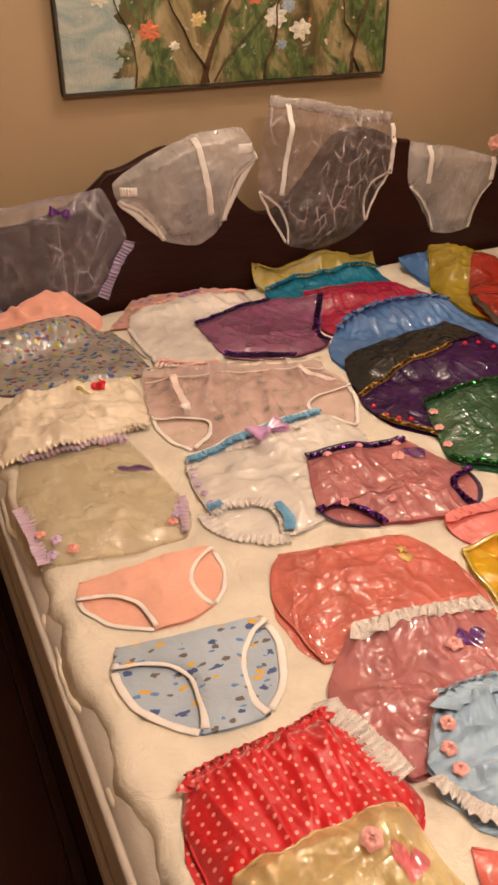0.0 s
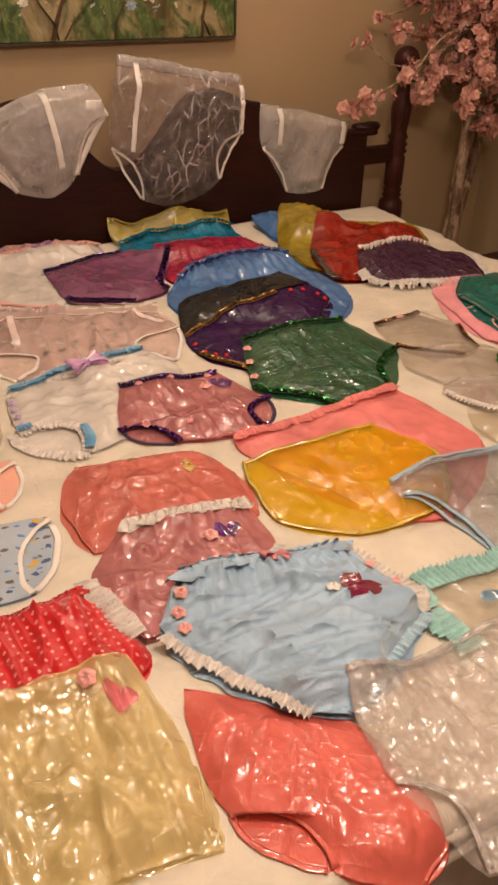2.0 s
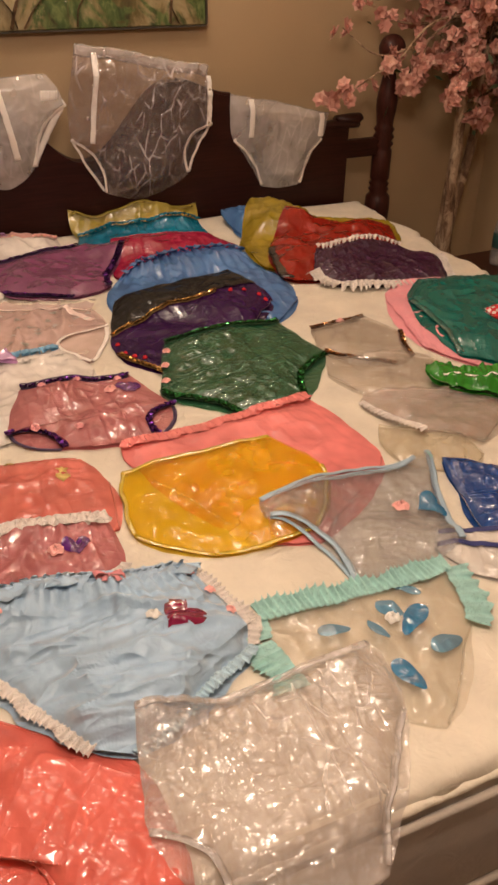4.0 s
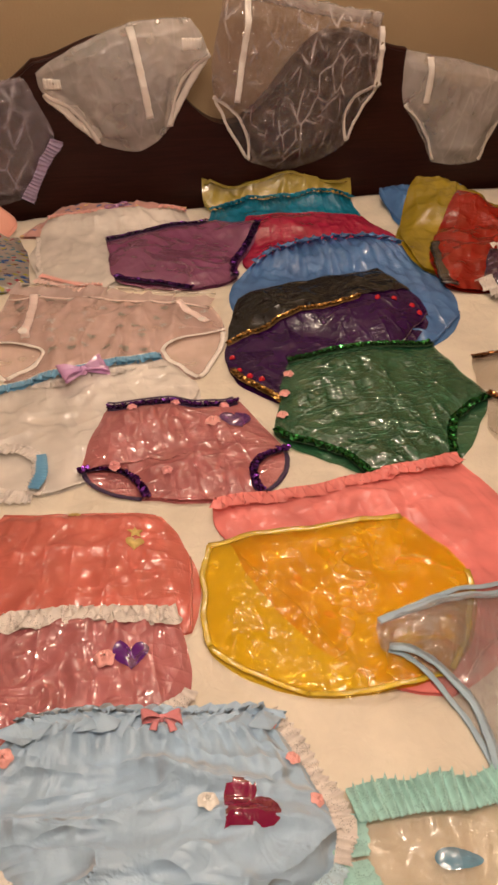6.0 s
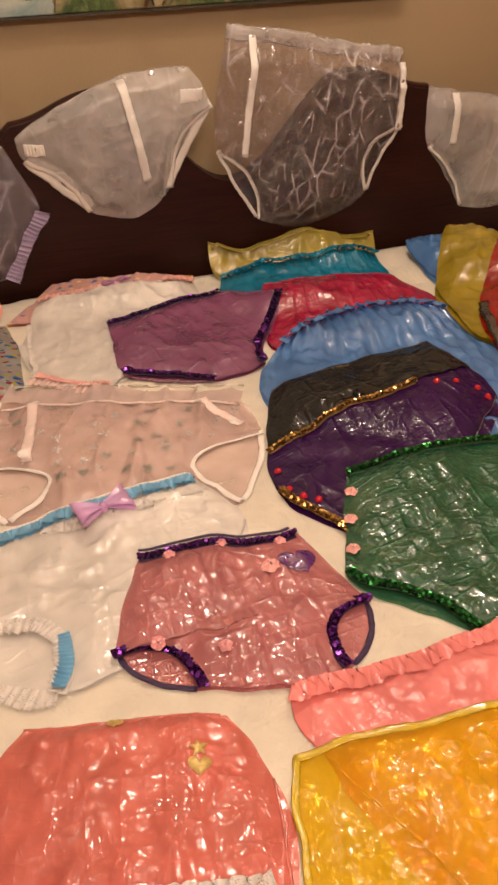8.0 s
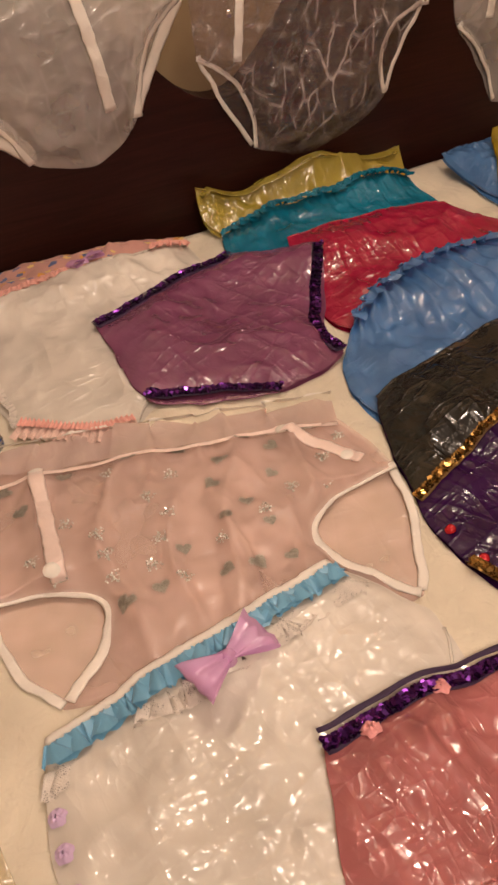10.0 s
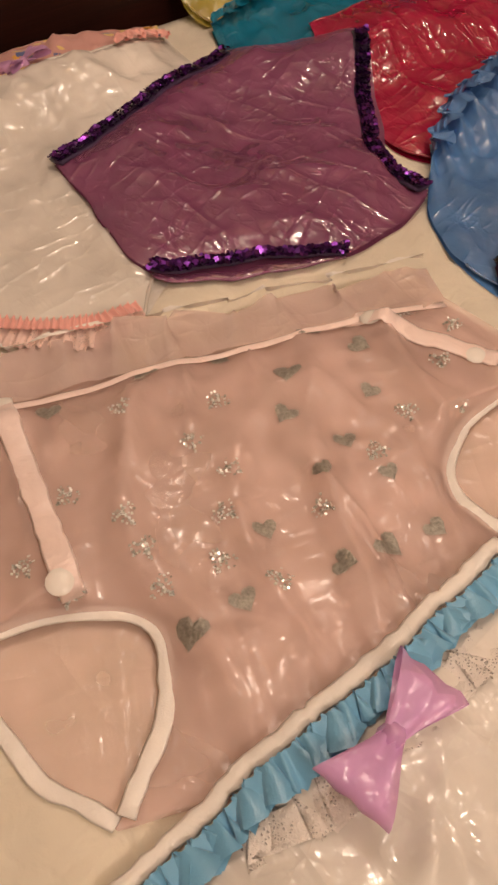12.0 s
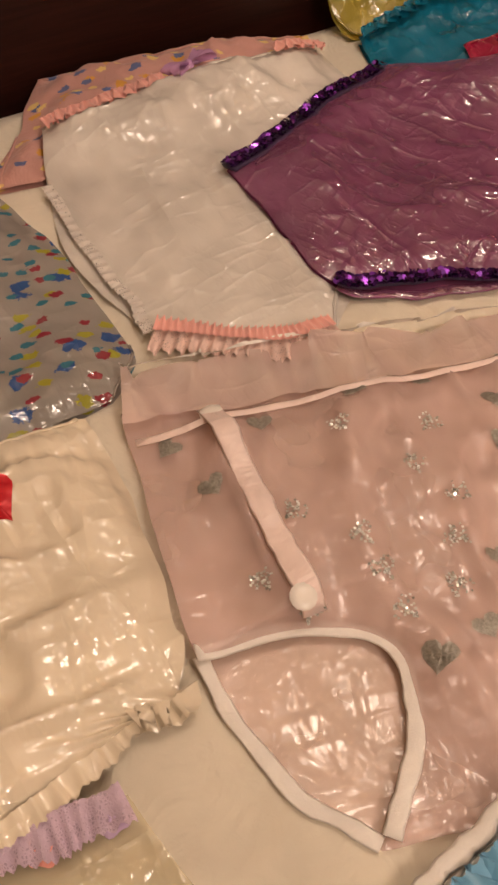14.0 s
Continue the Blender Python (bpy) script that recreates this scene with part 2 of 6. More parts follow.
# ---- the room ----
WALL_Y, RIGHT_X, LEFT_X, BACK_Y, ROOM_H = 0.20, 1.62, -2.6, -4.2, 2.5
tagged(part("floor", solid_box(LEFT_X - 0.1, BACK_Y - 0.1, -0.1, RIGHT_X + 0.1, WALL_Y + 0.1, 0.0), CARPET), "dark red carpet floor beside the bed", "floor", kind="structure")
tagged(part("ceiling", solid_box(LEFT_X - 0.1, BACK_Y - 0.1, ROOM_H, RIGHT_X + 0.1, WALL_Y + 0.1, ROOM_H + 0.1), CEIL), "plain white painted bedroom ceiling", "ceiling", kind="structure")
tagged(part("wall_north", solid_box(LEFT_X - 0.1, WALL_Y, 0, RIGHT_X + 0.1, WALL_Y + 0.1, ROOM_H), WALL), "tan painted bedroom wall behind the headboard", "wall", kind="structure")
tagged(part("wall_south", solid_box(LEFT_X - 0.1, BACK_Y - 0.1, 0, RIGHT_X + 0.1, BACK_Y, ROOM_H), WALL), "plain tan painted bedroom wall", "wall", kind="structure")
tagged(part("wall_east", solid_box(RIGHT_X, BACK_Y, 0, RIGHT_X + 0.1, WALL_Y, ROOM_H), WALL), "tan painted wall beside the blossom tree", "wall", kind="structure")
tagged(part("wall_west", solid_box(LEFT_X - 0.1, BACK_Y, 0, LEFT_X, WALL_Y, ROOM_H), WALL), "plain tan painted bedroom wall", "wall", kind="structure")

# added ceiling lamps, out of view, that light the room
BRASS = plain("aged_brass", (0.55, 0.38, 0.16), 0.3, 0.9)
GLOW, gt, gp, go = nodes("lit_glass_bulb")
gp.inputs["Emission Color"].default_value, gp.inputs["Emission Strength"].default_value = (1.0, 0.82, 0.67, 1), 6.0
for n, (lx, ly, lz, power) in enumerate(ADDED_LAMPS):
    lamp_thing = tagged(new("added_ceiling_lamp"), "added unseen brass ceiling lamp with three lit glass bulbs", "lamp", "ceiling lamps")
    part("ceiling_rose", turned([(0.02, -0.05), (0.03, 0.0), (0.08, 0.03), (0.07, 0.075), (0.01, 0.08)], (lx, ly, lz)), BRASS, lamp_thing)
    for k, at in BULBS:
        if k != n:
            continue
        a, b = Vector((lx, ly, lz - 0.02)), Vector(at) + Vector((0, 0, 0.14))
        part("arm", tube([a, a.lerp(b, 0.5) + Vector((0, 0, 0.03)), b, b - Vector((0, 0, 0.04))], 0.009), BRASS, lamp_thing)
        smooth(part("bulb", turned([(0.012, 0.07), (0.022, 0.075), (0.02, 0.10), (0.004, 0.104)], at), GLOW, lamp_thing))

# ---- painting ----
def canvas_material():
    m, t, p, out = nodes("oil_painted_canvas")
    sep, flat = t.nodes.new("ShaderNodeSeparateXYZ"), t.nodes.new("ShaderNodeCombineXYZ")
    t.links.new(place_of(t), sep.inputs[0])
    t.links.new(sep.outputs[0], flat.inputs[0])
    t.links.new(sep.outputs[2], flat.inputs[1])
    w = flat.outputs[0]
    def stroke(sx, sy, scale, detail, warp):
        m2 = t.nodes.new("ShaderNodeMapping")
        m2.inputs["Scale"].default_value = (sx, sy, 1)
        t.links.new(w, m2.inputs["Vector"])
        return noise_of(t, m2.outputs[0], scale, detail, 0.6, warp)
    ground = ramp(t, stroke(1.6, 0.8, 6, 4, 0.8), [(0.30, (0.035, 0.030, 0.012)), (0.44, (0.13, 0.10, 0.035)), (0.54, (0.30, 0.23, 0.11)), (0.66, (0.42, 0.35, 0.2)), (0.8, (0.2, 0.1, 0.05))])
    green = ramp(t, stroke(2.4, 1.3, 13, 6, 1.2), [(0.3, (0.02, 0.035, 0.012)), (0.5, (0.07, 0.11, 0.03)), (0.7, (0.20, 0.24, 0.08))])
    leafy = ramp(t, stroke(1.5, 1.0, 5.5, 6, 1.4), [(0.46, (0, 0, 0)), (0.54, (1, 1, 1))])
    col = mix(t, leafy, ground, green)
    water = ramp(t, stroke(1, 2.2, 9, 4, 0.5), [(0.3, (0.20, 0.30, 0.30)), (0.55, (0.42, 0.46, 0.40)), (0.75, (0.58, 0.58, 0.48))])
    edge = math_of(t, "ADD", sep.outputs[0], math_of(t, "MULTIPLY", stroke(1, 1, 7, 4, 0.8), 0.34))
    col = mix(t, math_of(t, "LESS_THAN", edge, -0.20), col, water)
    dab = ramp(t, stroke(3, 3, 12, 2, 0.4), [(0.66, (0, 0, 0)), (0.70, (1, 1, 1))])
    high = math_of(t, "MULTIPLY", dab, math_of(t, "GREATER_THAN", sep.outputs[2], 1.25))
    col = mix(t, high, col, ramp(t, stroke(1, 1, 16, 1, 0), [(0.35, (0.62, 0.18, 0.10)), (0.5, (0.66, 0.58, 0.44)), (0.65, (0.35, 0.42, 0.46))]))
    t.links.new(col, p.inputs["Base Color"])
    p.inputs["Roughness"].default_value = 0.42
    n = bump(t, p, noise_of(t, place_of(t, (1, 1, 0.5)), 90, 4, 0.6, 1.0), 0.6, 0.004)
    return m


picture = tagged(new("painting"), "unframed floral oil painting on canvas hung over the bed", "painting")
px0, px1, pz0, pz1 = -0.527, 0.443, 1.199, 1.72
# canvas coordinates: the picture plane lies in x and z, so the pattern reads x and z
cv = part("canvas", solid_box(px0, WALL_Y - 0.028, pz0, px1, WALL_Y - 0.002, pz1, bevel=0.003), canvas_material(), picture)
DARK_EDGE = plain("dark_canvas_edge", (0.05, 0.04, 0.025), 0.7)
part("lower_edge", solid_box(px0 - 0.003, WALL_Y - 0.03, pz0 - 0.006, px1 + 0.003, WALL_Y - 0.001, pz0 - 0.0005), DARK_EDGE, picture)
for xx in (px0 - 0.0065, px1 + 0.0005):
    part("side_edge", solid_box(xx, WALL_Y - 0.03, pz0, xx + 0.006, WALL_Y - 0.001, pz1), DARK_EDGE, picture)
# painted trunks and large flowers, in thin relief
BARK_PAINT = plain("brown_paint", (0.13, 0.065, 0.032), 0.45, 0, 90, 0.6, 0.5)
rp = random.Random(5)
for x, lean, wd in ((-0.15, 0.10, 0.020), (-0.13, -0.12, 0.013), (0.05, 0.05, 0.009), (0.33, 0.06, 0.011), (0.35, -0.08, 0.008), (-0.33, -0.05, 0.007), (-0.10, 0.22, 0.008)):
    pts = [Vector((x + lean * (k / 5) ** 1.4 + rp.uniform(-0.012, 0.012), WALL_Y - 0.0283, pz0 + 0.006 + k * 0.045)) for k in range(7)]
    part("painted_trunk", tube(pts, [wd * 1.4 * (1.3 - 0.15 * k) * rp.uniform(0.8, 1.2) for k in range(7)], 6, 0.06), BARK_PAINT, picture)
def dab_flower(cx, cz, r, mat):
    vs, n, rings = [], 40, 6
    for j in range(1, rings + 1):
        for i in range(n):
            a = 6.283 * i / n
            q = r * j / rings * (0.86 + 0.14 * math.cos(a * 7 + j * 0.5)) * (0.85 + 0.3 * noise.noise(Vector((math.cos(a) * 2, math.sin(a) * 2, cx * 40))))
            vs.append((cx + q * math.cos(a), WALL_Y - 0.0292 - 0.0016 * (1 - j / rings) - 0.0006 * math.sin(a * 6 + j), cz + q * math.sin(a) * 0.8))
    vs.append((cx, WALL_Y - 0.0315, cz))
    fs = [((j - 1) * n + i, (j - 1) * n + (i + 1) % n, j * n + (i + 1) % n, j * n + i) for j in range(1, rings) for i in range(n)]
    fs += [(i, (i + 1) % n, rings * n) for i in range(n)]
    part("painted_flower", (vs, fs), mat, picture)
W_PAINT, C_PAINT, Y_PAINT, B_PAINT = [plain(n, c, 0.4, 0, 120, 0.6, 0.3) for n, c in (("white_paint", (0.66, 0.62, 0.50)), ("coral_paint", (0.62, 0.17, 0.07)), ("yellow_paint", (0.62, 0.47, 0.2)), ("blue_paint", (0.30, 0.36, 0.42)))]
for cx, cz, r, mt in ((-0.29, 1.335, 0.04, C_PAINT), (0.08, 1.36, 0.045, W_PAINT), (0.16, 1.325, 0.04, W_PAINT), (0.12, 1.385, 0.03, B_PAINT), (-0.15, 1.36, 0.028, Y_PAINT), (0.02, 1.41, 0.03, C_PAINT), (0.10, 1.29, 0.022, B_PAINT), (-0.22, 1.30, 0.02, W_PAINT), (0.28, 1.42, 0.03, C_PAINT), (-0.42, 1.42, 0.035, W_PAINT), (-0.05, 1.5, 0.04, W_PAINT), (0.2, 1.52, 0.04, C_PAINT)):
    dab_flower(cx, cz, r, mt)

# ---- bed ----
BW, BL, TOP = 0.968, 2.036, 0.655
def bed_drop(x, y):
    """How far the padded edge falls away at a place."""
    d = max(abs(x) - (BW - 0.05), -(y + BL - 0.03), 0.0)
    return min(0.24, d * d * 12 + max(0.0, d - 0.02) * 1.8)
def bed_z(x, y):
    n = noise.noise(Vector((x * 5, y * 5, 0.3))) * 0.005 + noise.noise(Vector((x * 1.7, y * 1.7, 3.1))) * 0.006
    q = 0.30
    a, b = ((x * 0.55 + y) / q) % 1.0, ((x * 0.55 - y) / q) % 1.0
    seam = math.exp(-(min(a, 1 - a) / 0.03) ** 2) + math.exp(-(min(b, 1 - b) / 0.03) ** 2)
    return TOP + n - 0.005 * min(1.0, seam) - bed_drop(x, y)


bed = tagged(new("bed"), "king-size bed with dark mahogany headboard and bare mattress", "bed")
def slab(x0, x1, y0, y1, z0, z1, r):
    bm = bmesh.new()
    box(bm, x0, y0, z0, x1, y1, z1, bevel=r, seg=4)
    return bm
smooth(part("mattress", slab(-BW + 0.005, BW - 0.005, -BL, -0.005, 0.37, 0.638, 0.04), TICKING, bed, "pale quilted mattress with corded edges"))
smooth(part("box_spring", slab(-BW + 0.012, BW - 0.012, -BL + 0.008, -0.01, 0.13, 0.365, 0.03), TICKING, bed, "pale fabric box spring"))
for z, rr in ((0.612, 0.008), (0.395, 0.008)):
    loop = [Vector(q) for q in ((-BW + 0.002, -0.01, z), (-BW + 0.002, -BL * 0.5, z), (-BW + 0.002, -BL + 0.05, z), (-BW + 0.05, -BL - 0.004, z), (0, -BL - 0.004, z), (BW - 0.05, -BL - 0.004, z), (BW, -BL + 0.05, z), (BW, -BL * 0.5, z), (BW, -0.01, z))]
    smooth(part("corded_edge", tube(loop, rr * 0.75), TICKING, bed))
DARK_METAL = plain("dark_steel", (0.05, 0.04, 0.04), 0.5, 0.8)
for sx in (-1, 1):
    part("side_rail", solid_box(sx * 0.985 - 0.012, -BL, 0.05, sx * 0.985 + 0.012, 0.0, 0.12, bevel=0.004), MAHOGANY, bed, "dark mahogany side rail")
    for yy in (-BL + 0.15, -0.9):
        part("leg", solid_box(sx * 0.9 - 0.02, yy - 0.02, 0, sx * 0.9 + 0.02, yy + 0.02, 0.135, bevel=0.004), DARK_METAL, bed)
SKIRT = cloth("dark_red_bed_skirt", (0.16, 0.012, 0.012), 0.8, 0.6)
vs, fs = [], []
for i in range(161):
    x = -0.95 + 1.9 * i / 160
    for k, z in enumerate((0.30, 0.2, 0.1, 0.01)):
        vs.append((x, -BL - 0.008 - 0.012 * (1 + math.sin(i * 0.9 + 0.6 * math.sin(i * 0.23))) * (0.25 + k / 3), z))
    if i:
        for k in range(3):
            a = (i - 1) * 4 + k
            fs.append((a, a + 1, a + 5, a + 4))
smooth(part("bed_skirt", (vs, fs), SKIRT, bed, "dark red gathered bed skirt"))

# headboard with a broken-pediment outline, turned posts and rails
def board_top(x):
    a = abs(x)
    if a < 0.27:
        return 0.855 + 0.21 * smoothstep(0.0, 0.27, a) ** 1.1
    if a < 0.47:
        return 1.065 - 0.05 * smoothstep(0.29, 0.47, a)
    return 0.900 + 0.115 * (1 - min(1.0, (a - 0.47) / 0.40)) ** 3.2
HB0, HB1 = 0.035, 0.085
edge_x = [0.90 * (i / 60) for i in range(-60, 61)]
vs, fs = [], []
for x in edge_x:
    a = abs(x)
    low = 0.45
    for y in (HB0, HB1):
        vs += [(x, y, low), (x, y, board_top(x))]
for i in range(len(edge_x) - 1):
    a, b = 4 * i, 4 * (i + 1)
    fs += [(a, b, b + 1, a + 1), (a + 2, a + 3, b + 3, b + 2), (a + 1, b + 1, b + 3, a + 3), (a, a + 2, b + 2, b)]
fs += [(0, 1, 3, 2), (4 * len(edge_x) - 4, 4 * len(edge_x) - 2, 4 * len(edge_x) - 1, 4 * len(edge_x) - 3)]
part("headboard_panel", (vs, fs), MAHOGANY, bed, "dark mahogany headboard panel with curved top")
for s in (-1, 1):
    # moulded cap that runs up the curve and ends in a scroll
    cap, thick = [], []
    for i in range(31):
        a = 0.30 + (0.935 - 0.30) * i / 30
        cap.append(Vector((s * a, 0.058, board_top(a))))
        thick.append(0.012 + 0.012 * smoothstep(0.75, 0.93, a))
    smooth(part("cap_moulding", tube(cap, [t * 1.5 for t in thick], 10, 0.45), MAHOGANY, bed))
    smooth(part("cap_end", tube([Vector((s * 0.86, 0.058, 0.915)), Vector((s * 0.93, 0.058, 0.91)), Vector((s * 0.955, 0.058, 0.918))], [0.02, 0.034, 0.02], 10, 0.6), MAHOGANY, bed))
    part("rail", solid_box(min(s * 0.88, s * 1.05), 0.045, 0.785, max(s * 0.88, s * 1.05), 0.075, 0.845, bevel=0.006), MAHOGANY, bed)
    part("lower_rail", solid_box(min(s * 0.88, s * 1.05), 0.045, 0.36, max(s * 0.88, s * 1.05), 0.075, 0.54, bevel=0.006), MAHOGANY, bed)
    prof = [(0.0, 0.0), (0.045, 0.0), (0.045, 0.44), (0.047, 0.46), (0.040, 0.475), (0.043, 0.52), (0.045, 0.60), (0.043, 0.64), (0.030, 0.655), (0.036, 0.665), (0.030, 0.675), (0.036, 0.685), (0.028, 0.695),
            (0.034, 0.705), (0.034, 0.80), (0.028, 0.81), (0.037, 0.822), (0.029, 0.832), (0.037, 0.845), (0.029, 0.858), (0.036, 0.87), (0.028, 0.882), (0.030, 0.90), (0.035, 0.94), (0.036, 0.965), (0.030, 1.0),
            (0.022, 1.04), (0.017, 1.065), (0.026, 1.073), (0.016, 1.082)]
    prof += [(0.044 * math.sin(k * math.pi / 12) + 1e-4, 1.122 - 0.044 * math.cos(k * math.pi / 12)) for k in range(2, 13)]
    smooth(part("post", turned(prof, (s * 1.055, 0.06, 0)), MAHOGANY_UP, bed, "turned dark mahogany bedpost with ball finial"))

# quilted pad spread over the mattress
NX, NY = 130, 136
vs = []
for j in range(NY + 1):
    for i in range(NX + 1):
        x, y = -0.950 + 1.900 * i / NX, -2.030 + 2.028 * j / NY
        ripple = (0.022 * noise.noise(Vector((x * 7, y * 7, 9.0))) + 0.010 * noise.noise(Vector((x * 23, y * 23, 4.0)))) * smoothstep(0.88, 0.95, abs(x))
        vs.append((x + ripple, y + (ripple if y < -1.95 else 0), bed_z(x, y)))
fs = [(j * (NX + 1) + i, j * (NX + 1) + i + 1, (j + 1) * (NX + 1) + i + 1, (j + 1) * (NX + 1) + i) for j in range(NY) for i in range(NX)]
pad = smooth(part("mattress_pad", (vs, fs), PAD))
th = pad.modifiers.new("thickness", "SOLIDIFY")
th.thickness, th.offset = 0.012, -1
tagged(pad, "cream quilted cotton pad spread over the mattress", "bedding")
for e in range(3):
    idx = [[j * (NX + 1) for j in range(NY + 1)], list(range(NX + 1)), [j * (NX + 1) + NX for j in range(NY + 1)]][e]
    smooth(part("bound_edge", tube([Vector(vs[k]) + Vector((0, 0, -0.005)) for k in idx], 0.0065, 7, 0.9, 0.25, random.Random(e)), PAD, pad))


# ---- garments ----
# A height map of what lies on the bed lets each garment drape over those laid before it.
CELL, HX, HY = 0.01, -1.35, -2.45
HN, HM = 270, 280
heights = np.array([[max(bed_z(HX + i * CELL, HY + j * CELL), TOP - 0.035) for j in range(HM)] for i in range(HN)])


def soften(h, n):
    for _ in range(n):
        p = np.pad(h, 1, mode="edge")
        h = (p[:-2, 1:-1] + p[2:, 1:-1] + p[1:-1, :-2] + p[1:-1, 2:] + p[1:-1, 1:-1] * 2) / 6
    return h


def under(x, y, h):
    fx, fy = (x - HX) / CELL, (y - HY) / CELL
    i, j = int(min(max(fx, 0), HN - 2)), int(min(max(fy, 0), HM - 2))
    a, b = min(max(fx - i, 0), 1), min(max(fy - j, 0), 1)
    return (h[i, j] * (1 - a) + h[i + 1, j] * a) * (1 - b) + (h[i, j + 1] * (1 - a) + h[i + 1, j + 1] * a) * b


def curve3(p0, p1, p2, n):
    return [((1 - s) ** 2 * p0[0] + 2 * s * (1 - s) * p1[0] + s * s * p2[0], (1 - s) ** 2 * p0[1] + 2 * s * (1 - s) * p1[1] + s * s * p2[1]) for s in [k / n for k in range(n + 1)]]


def bent(p, q, bow, sign):
    """The bowed line from p to q; bow > 0 cuts into the garment."""
    dx, dy = q[0] - p[0], q[1] - p[1]
    c = ((p[0] + q[0]) / 2 - dy * bow * sign, (p[1] + q[1]) / 2 + dx * bow * sign)
    return c


def side_line(w, s, c, bow, swell, sign, n):
    a = curve3(w, bent(w, s, -swell, sign), s, n)
    b = curve3(s, bent(s, c, bow, sign), c, n)
    line = a + b[1:]
    if bow < 0.3:
        for _ in range(30):
            line = [line[0]] + [((line[i - 1][0] + line[i][0] * 2 + line[i + 1][0]) / 4, (line[i - 1][1] + line[i][1] * 2 + line[i + 1][1]) / 4) for i in range(1, len(line) - 1)] + [line[-1]]
    return line


def crease_of(n):
    return (1 - min(1.0, abs(n) * 4.0)) ** 1.5


class Garment:
    pass


def ridge(n):
    return (1 - min(1.0, abs(n) * 2.4)) ** 2


